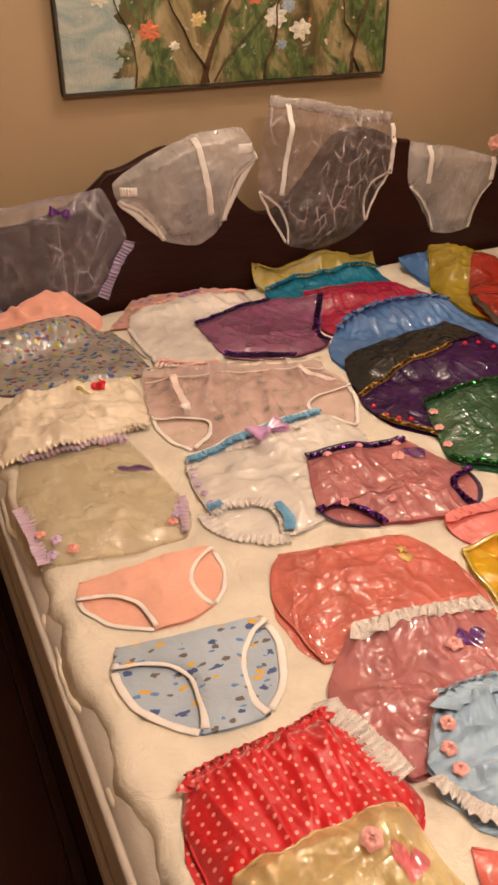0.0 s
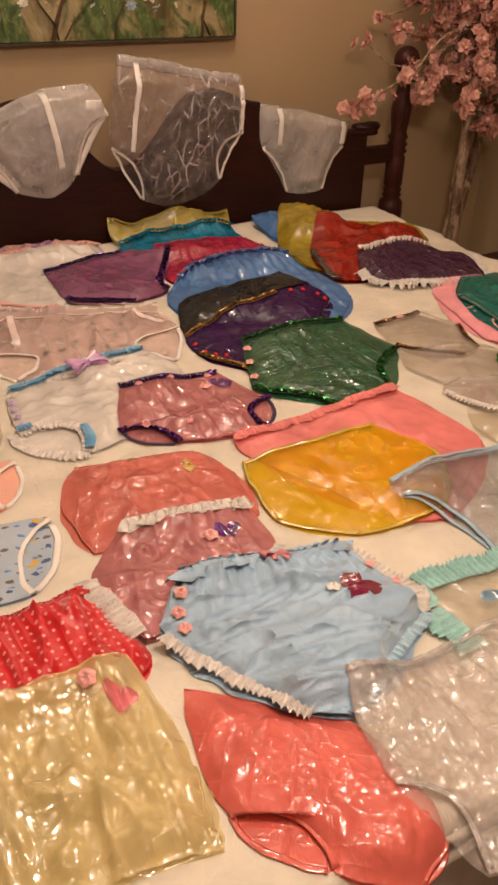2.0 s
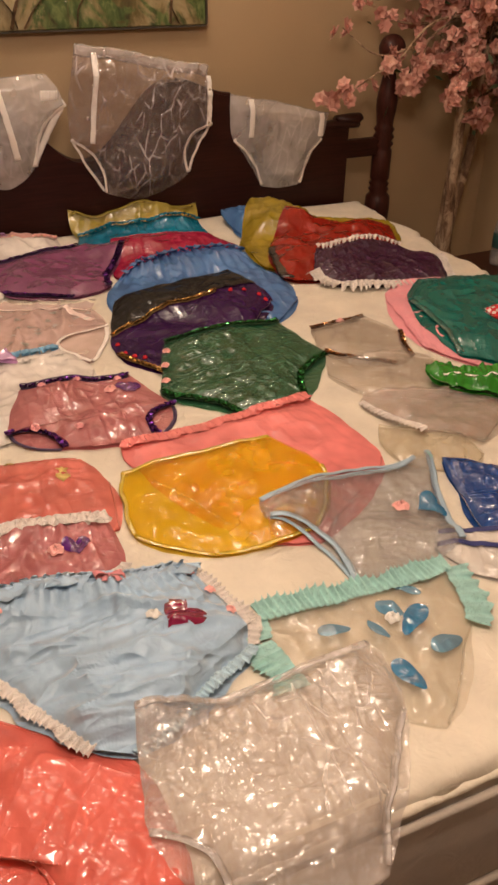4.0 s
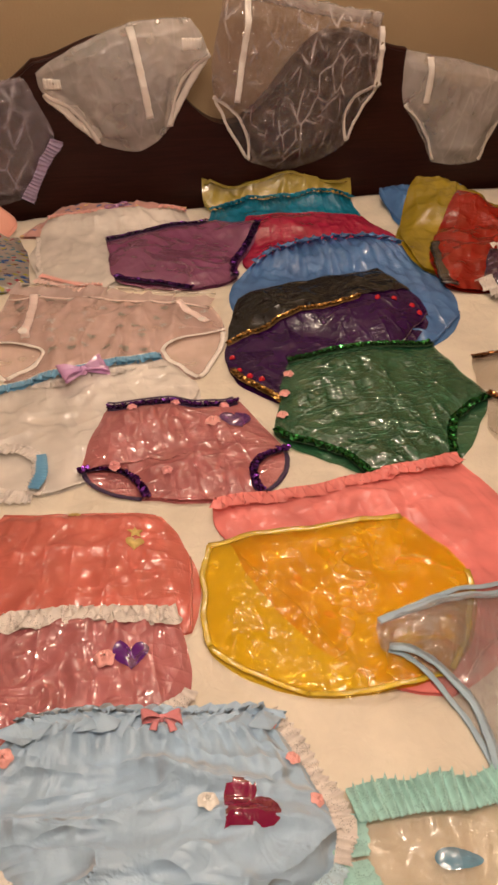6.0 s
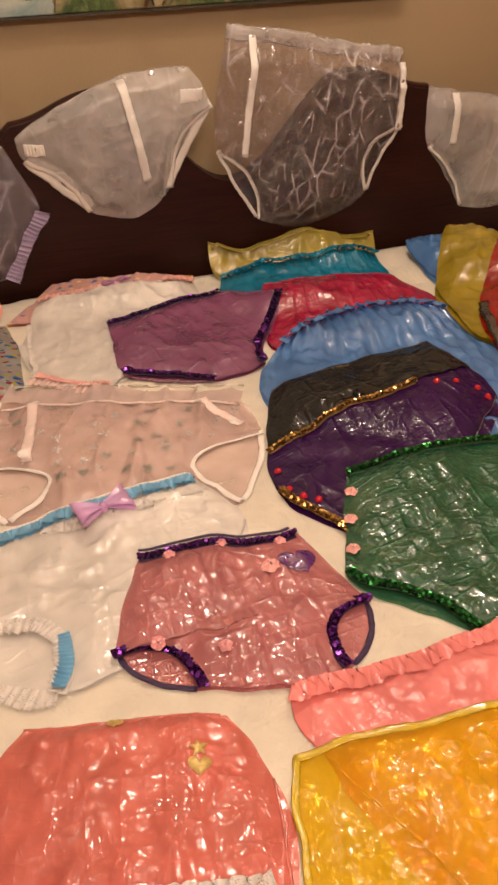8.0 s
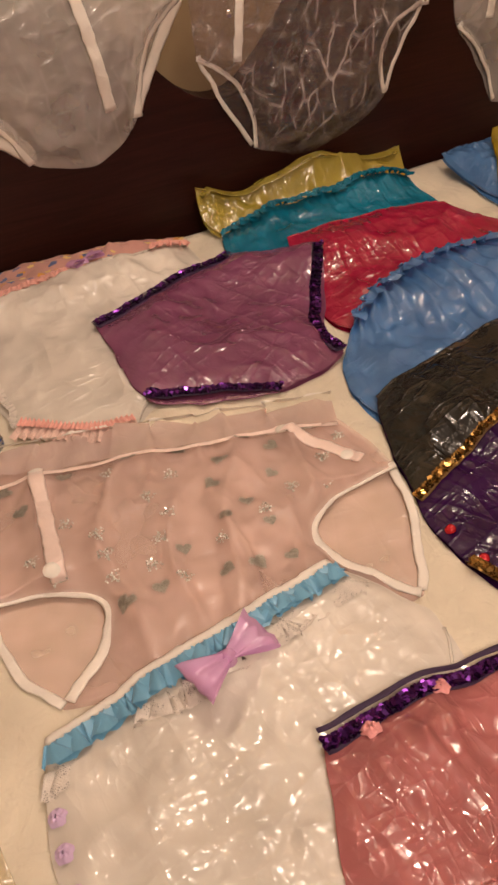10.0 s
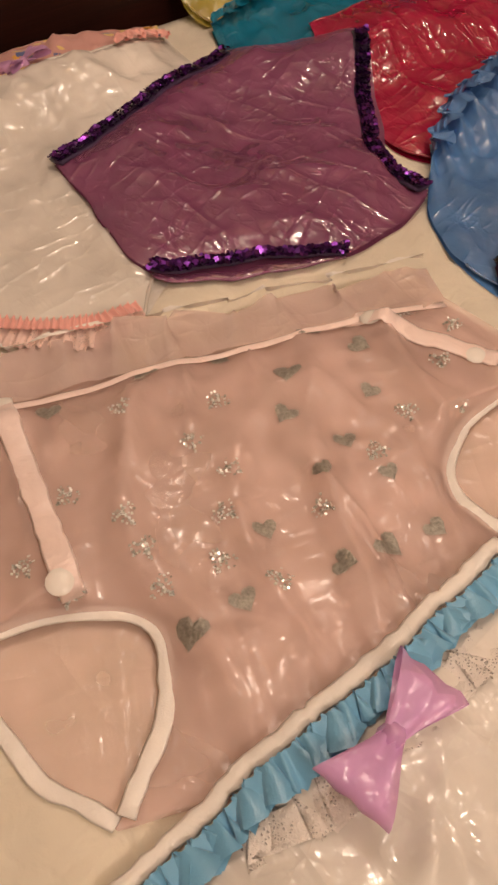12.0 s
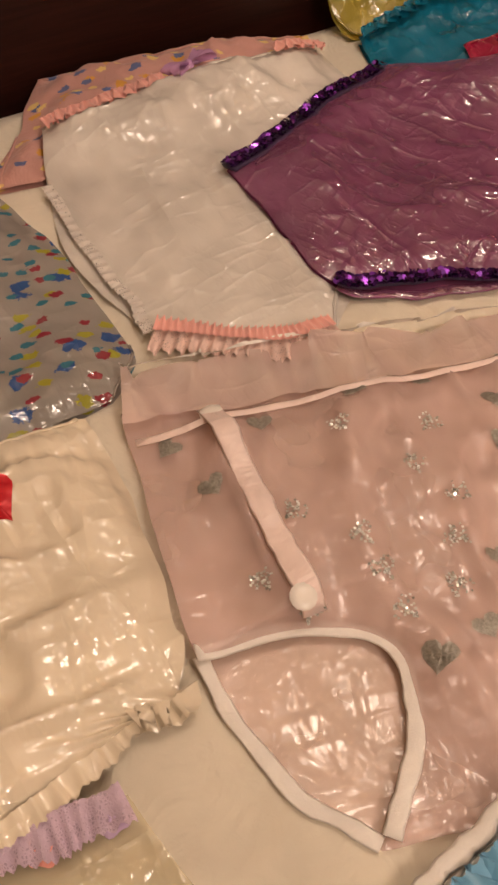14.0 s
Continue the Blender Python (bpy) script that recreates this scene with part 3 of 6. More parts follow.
def garment(name, label, category, mid, rot, w, sl, sr, cl, cr, front, back=None, cut=(0.0, 0.0), back_bow=(-0.2, -0.2), swell=0.06, waist_arch=0.0, hem=0.06, thick=0.02, crinkle=0.004,
            pleat=(0.0, 0), leg_pleat=0.0, seed=1, stand=None, n=34, rise=0.0, fold=(0.0, 5, 20), group="garments on the bed"):
    """A pair of pants laid flat: waist of width w across its top, hips sl and sr, gusset cl to cr (x across, y down, from the middle of the waist).
    The front panel's legs are cut in by cut, the back panel shows behind them. stand: a pose that hangs it upright."""
    global heights
    g = Garment()
    rnd = random.Random(seed)
    thick *= 1.0 if stand else 0.6
    root = tagged(new(name), label, category, group)
    base_z = 0.0 if stand else TOP
    root.matrix_basis = stand if stand else pose(mid[0], mid[1], base_z, 0, 0, rot)
    m = root.matrix_basis.copy()
    soft = None if stand else np.maximum(soften(heights, 5), heights - 0.002)
    off = Vector((seed * 3.7, seed * 1.3, seed * 0.7))
    wl, wr = (-w / 2, 0.0), (w / 2, 0.0)
    N, M = n * 2, 2 * n

    def grid(is_front):
        bow = cut if is_front else back_bow
        left = side_line(wl, sl, cl, bow[0], swell, -1, n)
        right = side_line(wr, sr, cr, bow[1], swell, 1, n)
        pts = []
        for j in range(N + 1):
            v = j / N
            row = []
            for i in range(M + 1):
                u = i / M
                a, b = left[j], right[j]
                x, y = a[0] * (1 - u) + b[0] * u, a[1] * (1 - u) + b[1] * u
                bell = 4 * u * (1 - u)
                y -= waist_arch * bell * (1 - v) ** 2
                y += hem * abs(cr[0] - cl[0]) * bell * v ** 3
                k = noise.noise(Vector((x * 9, y * 9, 0)) + off)
                x += 0.008 * k + 0.004 * noise.noise(Vector((x * 26, y * 26, 3)) + off)
                y += 0.008 * noise.noise(Vector((x * 8, y * 8, 5)) + off) + 0.004 * noise.noise(Vector((x * 26, y * 26, 6)) + off)
                # gathered edges wobble in and out
                if pleat[1]:
                    y += pleat[0] * 0.6 * math.sin(6.283 * pleat[1] * u + 2 * k) * math.exp(-v * 30)
                e = min(u, 1 - u)
                if leg_pleat and v > 0.4:
                    x += 0.5 * leg_pleat * math.sin(j * 49.4 / N + 1.5 * k) * math.exp(-e * 14) * (1 if u > 0.5 else -1)
                edge = (1 - abs(2 * u - 1) ** 5) * smoothstep(0, 0.14, v) ** 0.7 * (1 - smoothstep(0.86, 1.0, v) * 0.8)
                z = 0.0012
                if is_front:
                    z += 0.003 + thick * edge * (0.75 + 0.5 * noise.noise(Vector((x * 5, y * 5, 2)) + off))
                    q1, q2 = noise.noise(Vector((x * 13, y * 11, 4)) + off), noise.noise(Vector((x * 26 + 0.4 * k, y * 20, 8)) + off)
                    z += crinkle * (0.8 * ridge(q1) + 0.45 * ridge(q2) + 0.35 * noise.noise(Vector((x * 34, y * 34, 1)) + off)) * (0.25 + 0.75 * edge)
                    f1, f2 = noise.voronoi(Vector((x * 17 + 0.5 * q1, y * 9 + 0.5 * k, 0.4)) + off)[0][:2]
                    f3, f4 = noise.voronoi(Vector((x * 16, y * 31 + 0.6 * q1, 2.4)) + off)[0][:2]
                    z += 0.8 * crinkle * (max(0.0, 1 - (3.0 * (f2 - f1)) ** 2) ** 2 + 0.5 * max(0.0, 1 - (2.6 * (f4 - f3)) ** 2) ** 2) * (0.3 + 0.7 * edge) * smoothstep(-0.25, 0.2, q2 + 0.4 * k)
                    if fold[0]:
                        z += fold[0] * (crease_of(noise.noise(Vector((x * fold[1] + 2 * y, y * fold[2] - 3 * x, 7)) + off)) + 0.6 * crease_of(noise.noise(Vector((x * fold[1] * 2, y * fold[2] * 1.7 + 3 * x, 12)) + off))) * (0.2 + 0.8 * edge)
                    if pleat[1]:
                        z += pleat[0] * (0.55 + 0.5 * math.sin(6.283 * pleat[1] * u + 2 * k)) * (math.exp(-v * 7) + 0.2 * math.exp(-v * 2.5))
                    if leg_pleat and v > 0.35:
                        z += leg_pleat * (0.5 + 0.5 * math.sin(j * 49.4 / N + 1.5 * k + e * 6)) * math.exp(-e * 9)
                    z = max(z, 0.003)
                z += rise * max(0.0, 1 - v * 1.15) ** 1.5 * (0.85 + 0.9 * noise.noise(Vector((x * 7, 3.3, seed))))
                p = Vector((x, -y, z))
                if soft is not None:
                    wp = m @ Vector((p.x, p.y, 0))
                    p.z += under(wp.x, wp.y, soft) - base_z
                row.append(p)
            pts.append(row)
        return pts

    g.front, g.back, g.root, g.rnd, g.N, g.M, g.m = grid(True), grid(False), root, rnd, N, M, m
    fs = [(j * (M + 1) + i, (j + 1) * (M + 1) + i, (j + 1) * (M + 1) + i + 1, j * (M + 1) + i + 1) for j in range(N) for i in range(M)]
    smooth(part("back_panel", ([p for r in g.back for p in r], fs), back or front, root))
    smooth(part("front_panel", ([p for r in g.front for p in r], fs), front, root))
    for wh in ("waist", "left", "right"):
        pts = resample(edge_of(g, wh, True, 0.0005), 0.01)
        smooth(part("hem_seam", tube(pts, 0.0016, 6, 0.7, 0.25, rnd), front, root))
    if not stand:
        for rows in (g.back, g.front):
            for r in rows:
                for p in r:
                    q = m @ p
                    i, j = int(round((q.x - HX) / CELL)), int(round((q.y - HY) / CELL))
                    if 1 <= i < HN - 1 and 1 <= j < HM - 1:
                        heights[i, j] = max(heights[i, j], q.z)
        heights = np.maximum(heights, soften(heights, 1))
    return g


def at(g, u, v, lift=0.002):
    """A place on the front panel and its normal."""
    j, i = min(int(v * g.N), g.N - 1), min(int(u * g.M), g.M - 1)
    a, b, c = g.front[j][i], g.front[j][i + 1], g.front[j + 1][i]
    nrm = (c - a).cross(b - a)
    nrm = nrm.normalized() if nrm.length > 1e-12 else Vector((0, 0, 1))
    nrm = nrm if nrm.z > 0 else -nrm
    nrm = (nrm + Vector((0, 0, 1.5))).normalized()
    return a + nrm * lift, nrm


def edge_of(g, which, is_front=True, lift=0.002):
    """The points along an edge: waist, left (leg), right (leg), side_l, side_r, hem."""
    P, h = (g.front if is_front else g.back), g.N // 2
    if which == "waist":
        pts = list(P[0])
    elif which == "hem":
        pts = list(P[-1])
    elif which == "left":
        pts = [P[j][0] for j in range(h, g.N + 1)]
    elif which == "right":
        pts = [P[j][-1] for j in range(h, g.N + 1)]
    elif which == "side_l":
        pts = [P[j][0] for j in range(0, h + 1)]
    else:
        pts = [P[j][-1] for j in range(0, h + 1)]
    return [p + Vector((0, 0, lift)) for p in pts]


def resample(pts, step):
    out, acc = [pts[0]], 0.0
    for a, b in zip(pts, pts[1:]):
        d = (b - a).length
        while acc + d >= step and d > 1e-9:
            a = a.lerp(b, (step - acc) / d)
            out.append(a)
            d, acc = (b - a).length, 0.0
        acc += d
    return out if len(out) > 2 else pts


def inner_ways(g, pts):
    """The ways into the garment along an edge, all on the same side of it."""
    n, out, vote = len(pts), [], 0.0
    mid = g.front[g.N // 2][g.M // 2]
    for i, p in enumerate(pts):
        s = (pts[min(i + 1, n - 1)] - pts[max(i - 1, 0)]).cross(Vector((0, 0, 1)))
        s = s.normalized() if s.length > 1e-9 else (out[-1] if out else Vector((1, 0, 0)))
        vote += s.dot((mid - p).normalized())
        out.append(s)
    return out if vote > 0 else [-s for s in out]


def binding(g, which, mat, width=0.006, is_front=True, name="binding", label="", flat=0.24, lift=0.002, inset=0.4):
    pts = resample(edge_of(g, which, is_front, lift), 0.008)
    n = len(pts)
    pts = [p + q * width * inset for p, q in zip(pts, inner_ways(g, pts))]
    return smooth(part(name, tube(pts, width, 8, flat, 0.12, g.rnd), mat, g.root, label))


def frill(g, which, mat, width=0.02, wave=0.006, is_front=True, name="frill", label="", out=1.0, lift=0.003, turns=0.010, rows=5, shift=0.0, along=(0.0, 1.0)):
    """A gathered strip that stands out from an edge in waves."""
    pts = resample(edge_of(g, which, is_front, lift + (0.005 if out < 0 else 0.0)), turns / 7)
    pts = pts[int(along[0] * len(pts)):int(along[1] * len(pts))]
    n, ways = len(pts), inner_ways(g, pts)
    vs, fs = [], []
    for i, p in enumerate(pts):
        d = pts[min(i + 1, n - 1)] - pts[max(i - 1, 0)]
        o = -ways[i] * out
        p = p + ways[i] * shift
        ph = i / 7 * 6.283 + 5.0 * noise.noise(p * 24)
        p = p + o * (0.0015 * noise.noise(p * 35)) if o.length else p
        reach = width * (0.85 + 0.3 * noise.noise(p * 30) + 0.08 * math.sin(ph * 2))
        for k in range(rows):
            s = k / (rows - 1)
            q = p + o * (reach * (s - 0.25)) + Vector((0, 0, wave * (0.15 + 0.55 * s) * math.sin(ph + 1.4 * s) * (1.0 + 0.4 * noise.noise(p * 50)) + wave * (0.7 - 0.4 * s)))
            q += d.normalized() * (min(0.25 * wave, turns * 0.07) * math.cos(ph)) if d.length > 1e-9 else Vector()
            vs.append(q)
    fs = [(i * rows + k, i * rows + k + 1, (i + 1) * rows + k + 1, (i + 1) * rows + k) for i in range(n - 1) for k in range(rows - 1)]
    return smooth(part(name, (vs, fs), mat, g.root, label))


def sequins(g, which, mat, base, width=0.008, is_front=True, label="", name="sequin_trim", size=0.0032):
    """A band sewn with overlapping small discs."""
    band = binding(g, which, base, width, is_front, name, label, 0.3)
    pts = resample(edge_of(g, which, is_front, 0.004), size * 1.15)
    n, ways = len(pts), inner_ways(g, pts)
    pieces = []
    for i, p in enumerate(pts):
        d = (pts[min(i + 1, n - 1)] - pts[max(i - 1, 0)])
        d = d.normalized() if d.length > 1e-9 else Vector((1, 0, 0))
        inn = ways[i]
        for k in (-0.8, 0.0, 0.8, 1.6):
            c = p + inn * (width * 0.55 * k) + Vector((0, 0, width * 0.28 * (1 - 0.25 * (k - 0.4) ** 2)))
            nr = (Vector((0, 0, 1)) + inn * -0.3 * k + Vector((g.rnd.uniform(-1, 1), g.rnd.uniform(-1, 1), 0)) * 0.55).normalized()
            a = nr.orthogonal().normalized()
            b = nr.cross(a)
            r = size * g.rnd.uniform(0.8, 1.1)
            pieces.append(([c + a * r * math.cos(q) + b * r * math.sin(q) for q in (0, 1.05, 2.09, 3.14, 4.19, 5.24)], [(0, 1, 2, 3, 4, 5)]))
    tagged(part("sequin_surface", joined(pieces), mat, band), "small shiny sequins", kind="stuff")
    return band


def span(g, a, b):
    """The part of a garment between two places across its width, for trims that cover part of an edge."""
    s = Garment()
    i, j = int(a * g.M), int(b * g.M)
    s.front, s.back = [r[i:j + 1] for r in g.front], [r[i:j + 1] for r in g.back]
    s.N, s.M, s.root, s.rnd = g.N, j - i, g.root, g.rnd
    return s


def uv_near(g, x, y):
    """The place on a laid garment's front panel that is nearest to a point of the room."""
    q = g.m.inverted() @ Vector((x, y, TOP))
    best = min(((p.x - q.x) ** 2 + (p.y - q.y) ** 2, j, i) for j, r in enumerate(g.front) for i, p in enumerate(r))
    return min(0.99, best[2] / g.M), min(0.99, best[1] / g.N)


def on_top(g, u, v, turn=0.0, lift=0.0015):
    p, nr = at(g, u, v, lift)
    q = Vector((0, 0, 1)).rotation_difference(nr).to_matrix().to_4x4()
    return Matrix.Translation(p) @ q @ pose(0, 0, 0, 0, 0, turn)


def domed(outline, height, rings=4):
    """A flat shape with a low domed top, from its outline."""
    n = len(outline)
    vs, fs = [], []
    for k in range(rings + 1):
        s = 1 - k / (rings + 1)
        z = height * math.sqrt(max(0.0, 1 - s * s)) if k else 0.0
        vs += [(x * s, y * s, z) for x, y in outline]
        if k:
            fs += [((k - 1) * n + i, (k - 1) * n + (i + 1) % n, k * n + (i + 1) % n, k * n + i) for i in range(n)]
    vs.append((0, 0, height))
    fs += [(rings * n + i, rings * n + (i + 1) % n, len(vs) - 1) for i in range(n)]
    return vs, fs


def heart_line(r, n=26):
    out = []
    for k in range(n):
        a = 6.283 * k / n
        out.append((r * math.sin(a) ** 3, r * (0.81 * math.cos(a) - 0.31 * math.cos(2 * a) - 0.13 * math.cos(3 * a) - 0.06 * math.cos(4 * a) + 0.1)))
    return out


def star_line(r, points=5, inner=0.45):
    return [((r if k % 2 == 0 else r * inner) * math.sin(math.pi * k / points), (r if k % 2 == 0 else r * inner) * math.cos(math.pi * k / points)) for k in range(points * 2)]


def disc_line(r, n=18):
    return [(r * math.cos(6.283 * k / n), r * math.sin(6.283 * k / n)) for k in range(n)]


def leaf_line(r, n=18):
    return [(0.45 * r * math.sin(6.283 * k / n) * (1 + 0.3 * math.cos(6.283 * k / n)), r * math.cos(6.283 * k / n)) for k in range(n)]


def shape(g, name, line, mat, u, v, turn=0.0, height=0.003, label="", squash=1.0):
    vs, fs = domed(line, height)
    mt = on_top(g, u, v, turn)
    j0, i0 = int(v * g.N), int(u * g.M)
    near = [p for r in g.front[max(0, j0 - 10):j0 + 11] for p in r[max(0, i0 - 10):i0 + 11]]
    laid = []
    for x, y, z in vs:
        q = mt @ Vector((x, y * squash, 0))
        s = sorted(near, key=lambda p: (p.x - q.x) ** 2 + (p.y - q.y) ** 2)[:3]
        laid.append(Vector((q.x, q.y, sum(p.z for p in s) / 3 + 0.0012 + z)))
    ob = part(name, (laid, fs), mat, g.root, label)
    return smooth(ob)


def rosette(g, mat, u=None, v=None, r=0.012, where=None, name="ribbon_rose", label=""):
    """A small ribbon rose: one crumpled disc with lobes and raised folds."""
    mt = where if where is not None else on_top(g, u, v)
    vs, n, rings = [], 30, 7
    ph = g.rnd.uniform(0, 6.28)
    for j in range(1, rings + 1):
        s = j / rings
        for i in range(n):
            a = 6.283 * i / n
            q = r * s * (0.90 + 0.07 * math.cos(5 * a + ph) * s) * (1 + 0.1 * noise.noise(Vector((math.cos(a) * 2, math.sin(a) * 2, ph))))
            z = r * (0.42 * (1 - s * s) + 0.13 * math.sin(s * 10 - a + ph) * (1 - 0.5 * s) + 0.08 * math.cos(5 * a + ph + s * 3) + 0.12)
            vs.append(mt @ Vector((q * math.cos(a), q * math.sin(a), z)))
    vs.append(mt @ Vector((0, 0, r * 0.5)))
    fs = [((j - 1) * n + i, (j - 1) * n + (i + 1) % n, j * n + (i + 1) % n, j * n + i) for j in range(1, rings) for i in range(n)]
    fs += [(i, (i + 1) % n, rings * n) for i in range(n)]
    return smooth(part(name, (vs, fs), mat, g.root, label))


def bow(g, mat, u, v, size=0.04, turn=0.0, label="", tails=True, knot=None):
    """A ribbon bow: two folded loops, a knot and tails."""
    mt = on_top(g, u, v, turn, 0.004)
    made = None
    for s in (-1, 1):
        vs, fs = [], []
        K, L = 12, 6
        for i in range(K + 1):
            a = i / K
            x = s * size * math.sin(math.pi * min(a, 1)) * 1.0
            z = size * (0.16 + 0.34 * math.sin(math.pi * a) * math.cos(math.pi * a) + 0.02)
            half = size * (0.14 + 0.42 * math.sin(math.pi * a) ** 1.2)
            for k in range(L + 1):
                f = 2 * k / L - 1
                vs.append(mt @ Vector((x, half * f, max(0.001, z + size * 0.07 * math.sin(f * 11 + s + a * 5)))))
        fs = [(i * (L + 1) + k, i * (L + 1) + k + 1, (i + 1) * (L + 1) + k + 1, (i + 1) * (L + 1) + k) for i in range(K) for k in range(L)]
        loop = smooth(part("bow", (vs, fs), mat, g.root, label))
        made = loop
    if tails:
        for s in (-1, 1):
            pts = [mt @ Vector((s * size * 0.1, -size * 0.1, 0.004)), mt @ Vector((s * size * 0.35, -size * 0.6, 0.006)), mt @ Vector((s * size * 0.5, -size * 1.1, 0.003))]
            smooth(part("bow_tail", tube(pts, [size * 0.08, size * 0.16, size * 0.2], 6, 0.15), mat, g.root))
    vs, fs = domed(disc_line(size * 0.2, 12), size * 0.32)
    smooth(part("bow_knot", ([mt @ Vector(q) for q in vs], fs), knot or mat, g.root))
    return made


def snap_row(g, mat, spots, r=0.007, name="snap"):
    for u, v in spots:
        vs, fs = domed(disc_line(r, 14), r * 0.22, 3)
        mt = on_top(g, u, v, 0, 0.003)
        smooth(part(name, ([mt @ Vector(q) for q in vs], fs), mat, g.root))


def strip(g, mat, a, b, width, name="placket", label="", steps=24, lift=0.003):
    """A flat sewn tape across the front panel, straight from (u, v) a to b."""
    p, q = at(g, a[0], a[1], 0)[0], at(g, b[0], b[1], 0)[0]
    spots = [r for row in g.front for r in row]
    pts = []
    for k in range(steps + 1):
        c = p.lerp(q, k / steps)
        near = min(spots, key=lambda s: (s.x - c.x) ** 2 + (s.y - c.y) ** 2)
        pts.append(Vector((c.x, c.y, near.z + lift)))
    zs = [r.z for r in pts]
    for k in range(1, steps):
        pts[k].z = max(zs[k], (zs[k - 1] + zs[k] + zs[k + 1]) / 3)
    return smooth(part(name, tube(pts, width, 10, 0.12, 0.12, g.rnd), mat, g.root, label))


def hang(waist, hips, gusset, y):
    """The pose and measures of a garment hung upright, from its corners in x and z."""
    (ax, az), (bx, bz) = waist
    mx, mz = (ax + bx) / 2, (az + bz) / 2
    w = math.hypot(bx - ax, bz - az)
    a = math.atan2(bz - az, bx - ax)
    def loc(p):
        dx, dz = p[0] - mx, p[1] - mz
        return (dx * math.cos(a) + dz * math.sin(a), -(-dx * math.sin(a) + dz * math.cos(a)))
    m = Matrix.Translation((mx, y, mz)) @ pose(0, 0, 0, 90) @ pose(0, 0, 0, 0, 0, math.degrees(a))
    return dict(stand=m, w=w, sl=loc(hips[0]), sr=loc(hips[1]), cl=loc(gusset[0]), cr=loc(gusset[1]), mid=(0, 0), rot=0)


# colours of the films and cloths
CLEAR = film("clear_vinyl", (0.76, 0.68, 0.67), 0.05, 0.10, 2.4, (0.76, 0.68, 0.70), None, 1.1, 0.5)
FROST = film("frosted_vinyl", (0.80, 0.75, 0.72), 0.36, 0.16, 1.4, (0.93, 0.93, 0.93), None, 1.0, 0.10)
SMOKE_LILAC = film("clear_lilac_vinyl", (0.55, 0.50, 0.58), 0.09, 0.14, 2.0, (0.93, 0.9, 0.96), None, 0.8, 0.4)
LILAC_LACE = lace("lilac_lace", (0.50, 0.41, 0.60), 0.5)
WHITE_LACE = lace("white_lace", (0.80, 0.74, 0.68), 0.6)
PINK_LACE = lace("pink_lace", (0.86, 0.64, 0.57), 0.4)
BLUE_LACE = lace("pale_blue_lace", (0.50, 0.68, 0.78), 0.5)
AQUA_LACE = lace("aqua_lace", (0.40, 0.70, 0.65), 0.4)
WHITE_RIBBON = cloth("white_ribbon", (0.8, 0.78, 0.72), 0.5, 0.2)
ROSE_PINK = cloth("pink_ribbon", (0.85, 0.36, 0.36), 0.45, 0.2)
ROSE_PALE = cloth("pale_pink_ribbon", (0.84, 0.40, 0.36), 0.5, 0.2)
VIOLET_RIBBON = film("violet_organza", (0.76, 0.42, 0.74), 0.80, 0.3, 0.8, (0.9, 0.7, 0.92), None, 0.7)
PURPLE_FILM = film("purple_foil", (0.11, 0.015, 0.17), 1.0, 0.2, 0.4, None, None, 0.5)
RED_SATIN = plain("red_bead", (0.6, 0.02, 0.03), 0.15, 0.2, 50, 0.05)
BLACK_BEAD = plain("black_bead", (0.01, 0.01, 0.012), 0.12, 0.2, 50, 0.05)
GOLD_SEQ, PURPLE_SEQ, GREEN_SEQ, BROWN_SEQ = sequin("gold_sequins", (0.42, 0.24, 0.07)), sequin("purple_sequins", (0.10, 0.02, 0.18)), sequin("green_sequins", (0.02, 0.13, 0.03)), sequin("brown_sequins", (0.25, 0.11, 0.04))
NAVY_BAND = cloth("dark_purple_band", (0.035, 0.012, 0.06), 0.6)
GREEN_BAND = cloth("dark_green_band", (0.01, 0.05, 0.015), 0.6)
GOLD_BAND = cloth("gold_band", (0.22, 0.12, 0.03), 0.5)
BLUE_SATIN_TRIM = cloth("sky_blue_satin_ruffle", (0.17, 0.42, 0.64), 0.3, 0.2)

# -- hung on the headboard --
h = hang(((-0.83, 0.965), (-0.50, 0.985)), ((-0.87, 0.80), (-0.437, 0.845)), ((-0.80, 0.69), (-0.53, 0.70)), 0.028)
g = garment("plastic_pants", "clear lilac-tinted vinyl pants with lace frills on the headboard", "plastic pants", front=SMOKE_LILAC, cut=(0.05, 0.05), back_bow=(-0.1, -0.1), thick=0.05, crinkle=0.006, seed=11, group="pants hung on the headboard", **h)
frill(g, "right", LILAC_LACE, 0.035, 0.008, label="lilac lace leg frill")
frill(g, "left", LILAC_LACE, 0.035, 0.008, label="lilac lace leg frill")
binding(g, "waist", SMOKE_LILAC, 0.006)
bow(g, PURPLE_FILM, 0.62, 0.1, 0.026, -20, "purple foil bow", tails=False)

h = hang(((-0.468, 0.992), (-0.088, 1.105)), ((-0.46, 0.955), (-0.046, 1.03)), ((-0.33, 0.825), (-0.15, 0.86)), 0.034)
g = garment("plastic_pants", "frosted white vinyl pants with metal snaps hung on the headboard", "plastic pants", front=FROST, cut=(0.2, 0.3), back_bow=(-0.02, 0.04), hem=0.2, thick=0.05, crinkle=0.0035, seed=12, waist_arch=0.035, group="pants hung on the headboard", **h)
for wh in ("left", "right"):
    binding(g, wh, WHITE_TRIM, 0.011, flat=0.2, label="white leg binding")
    binding(g, wh, WHITE_TRIM, 0.009, is_front=False, flat=0.2)
strip(g, WHITE_TRIM, (0.62, 0.03), (0.70, 0.85), 0.009)
strip(g, WHITE_TRIM, (0.04, 0.30), (0.12, 0.42), 0.012)
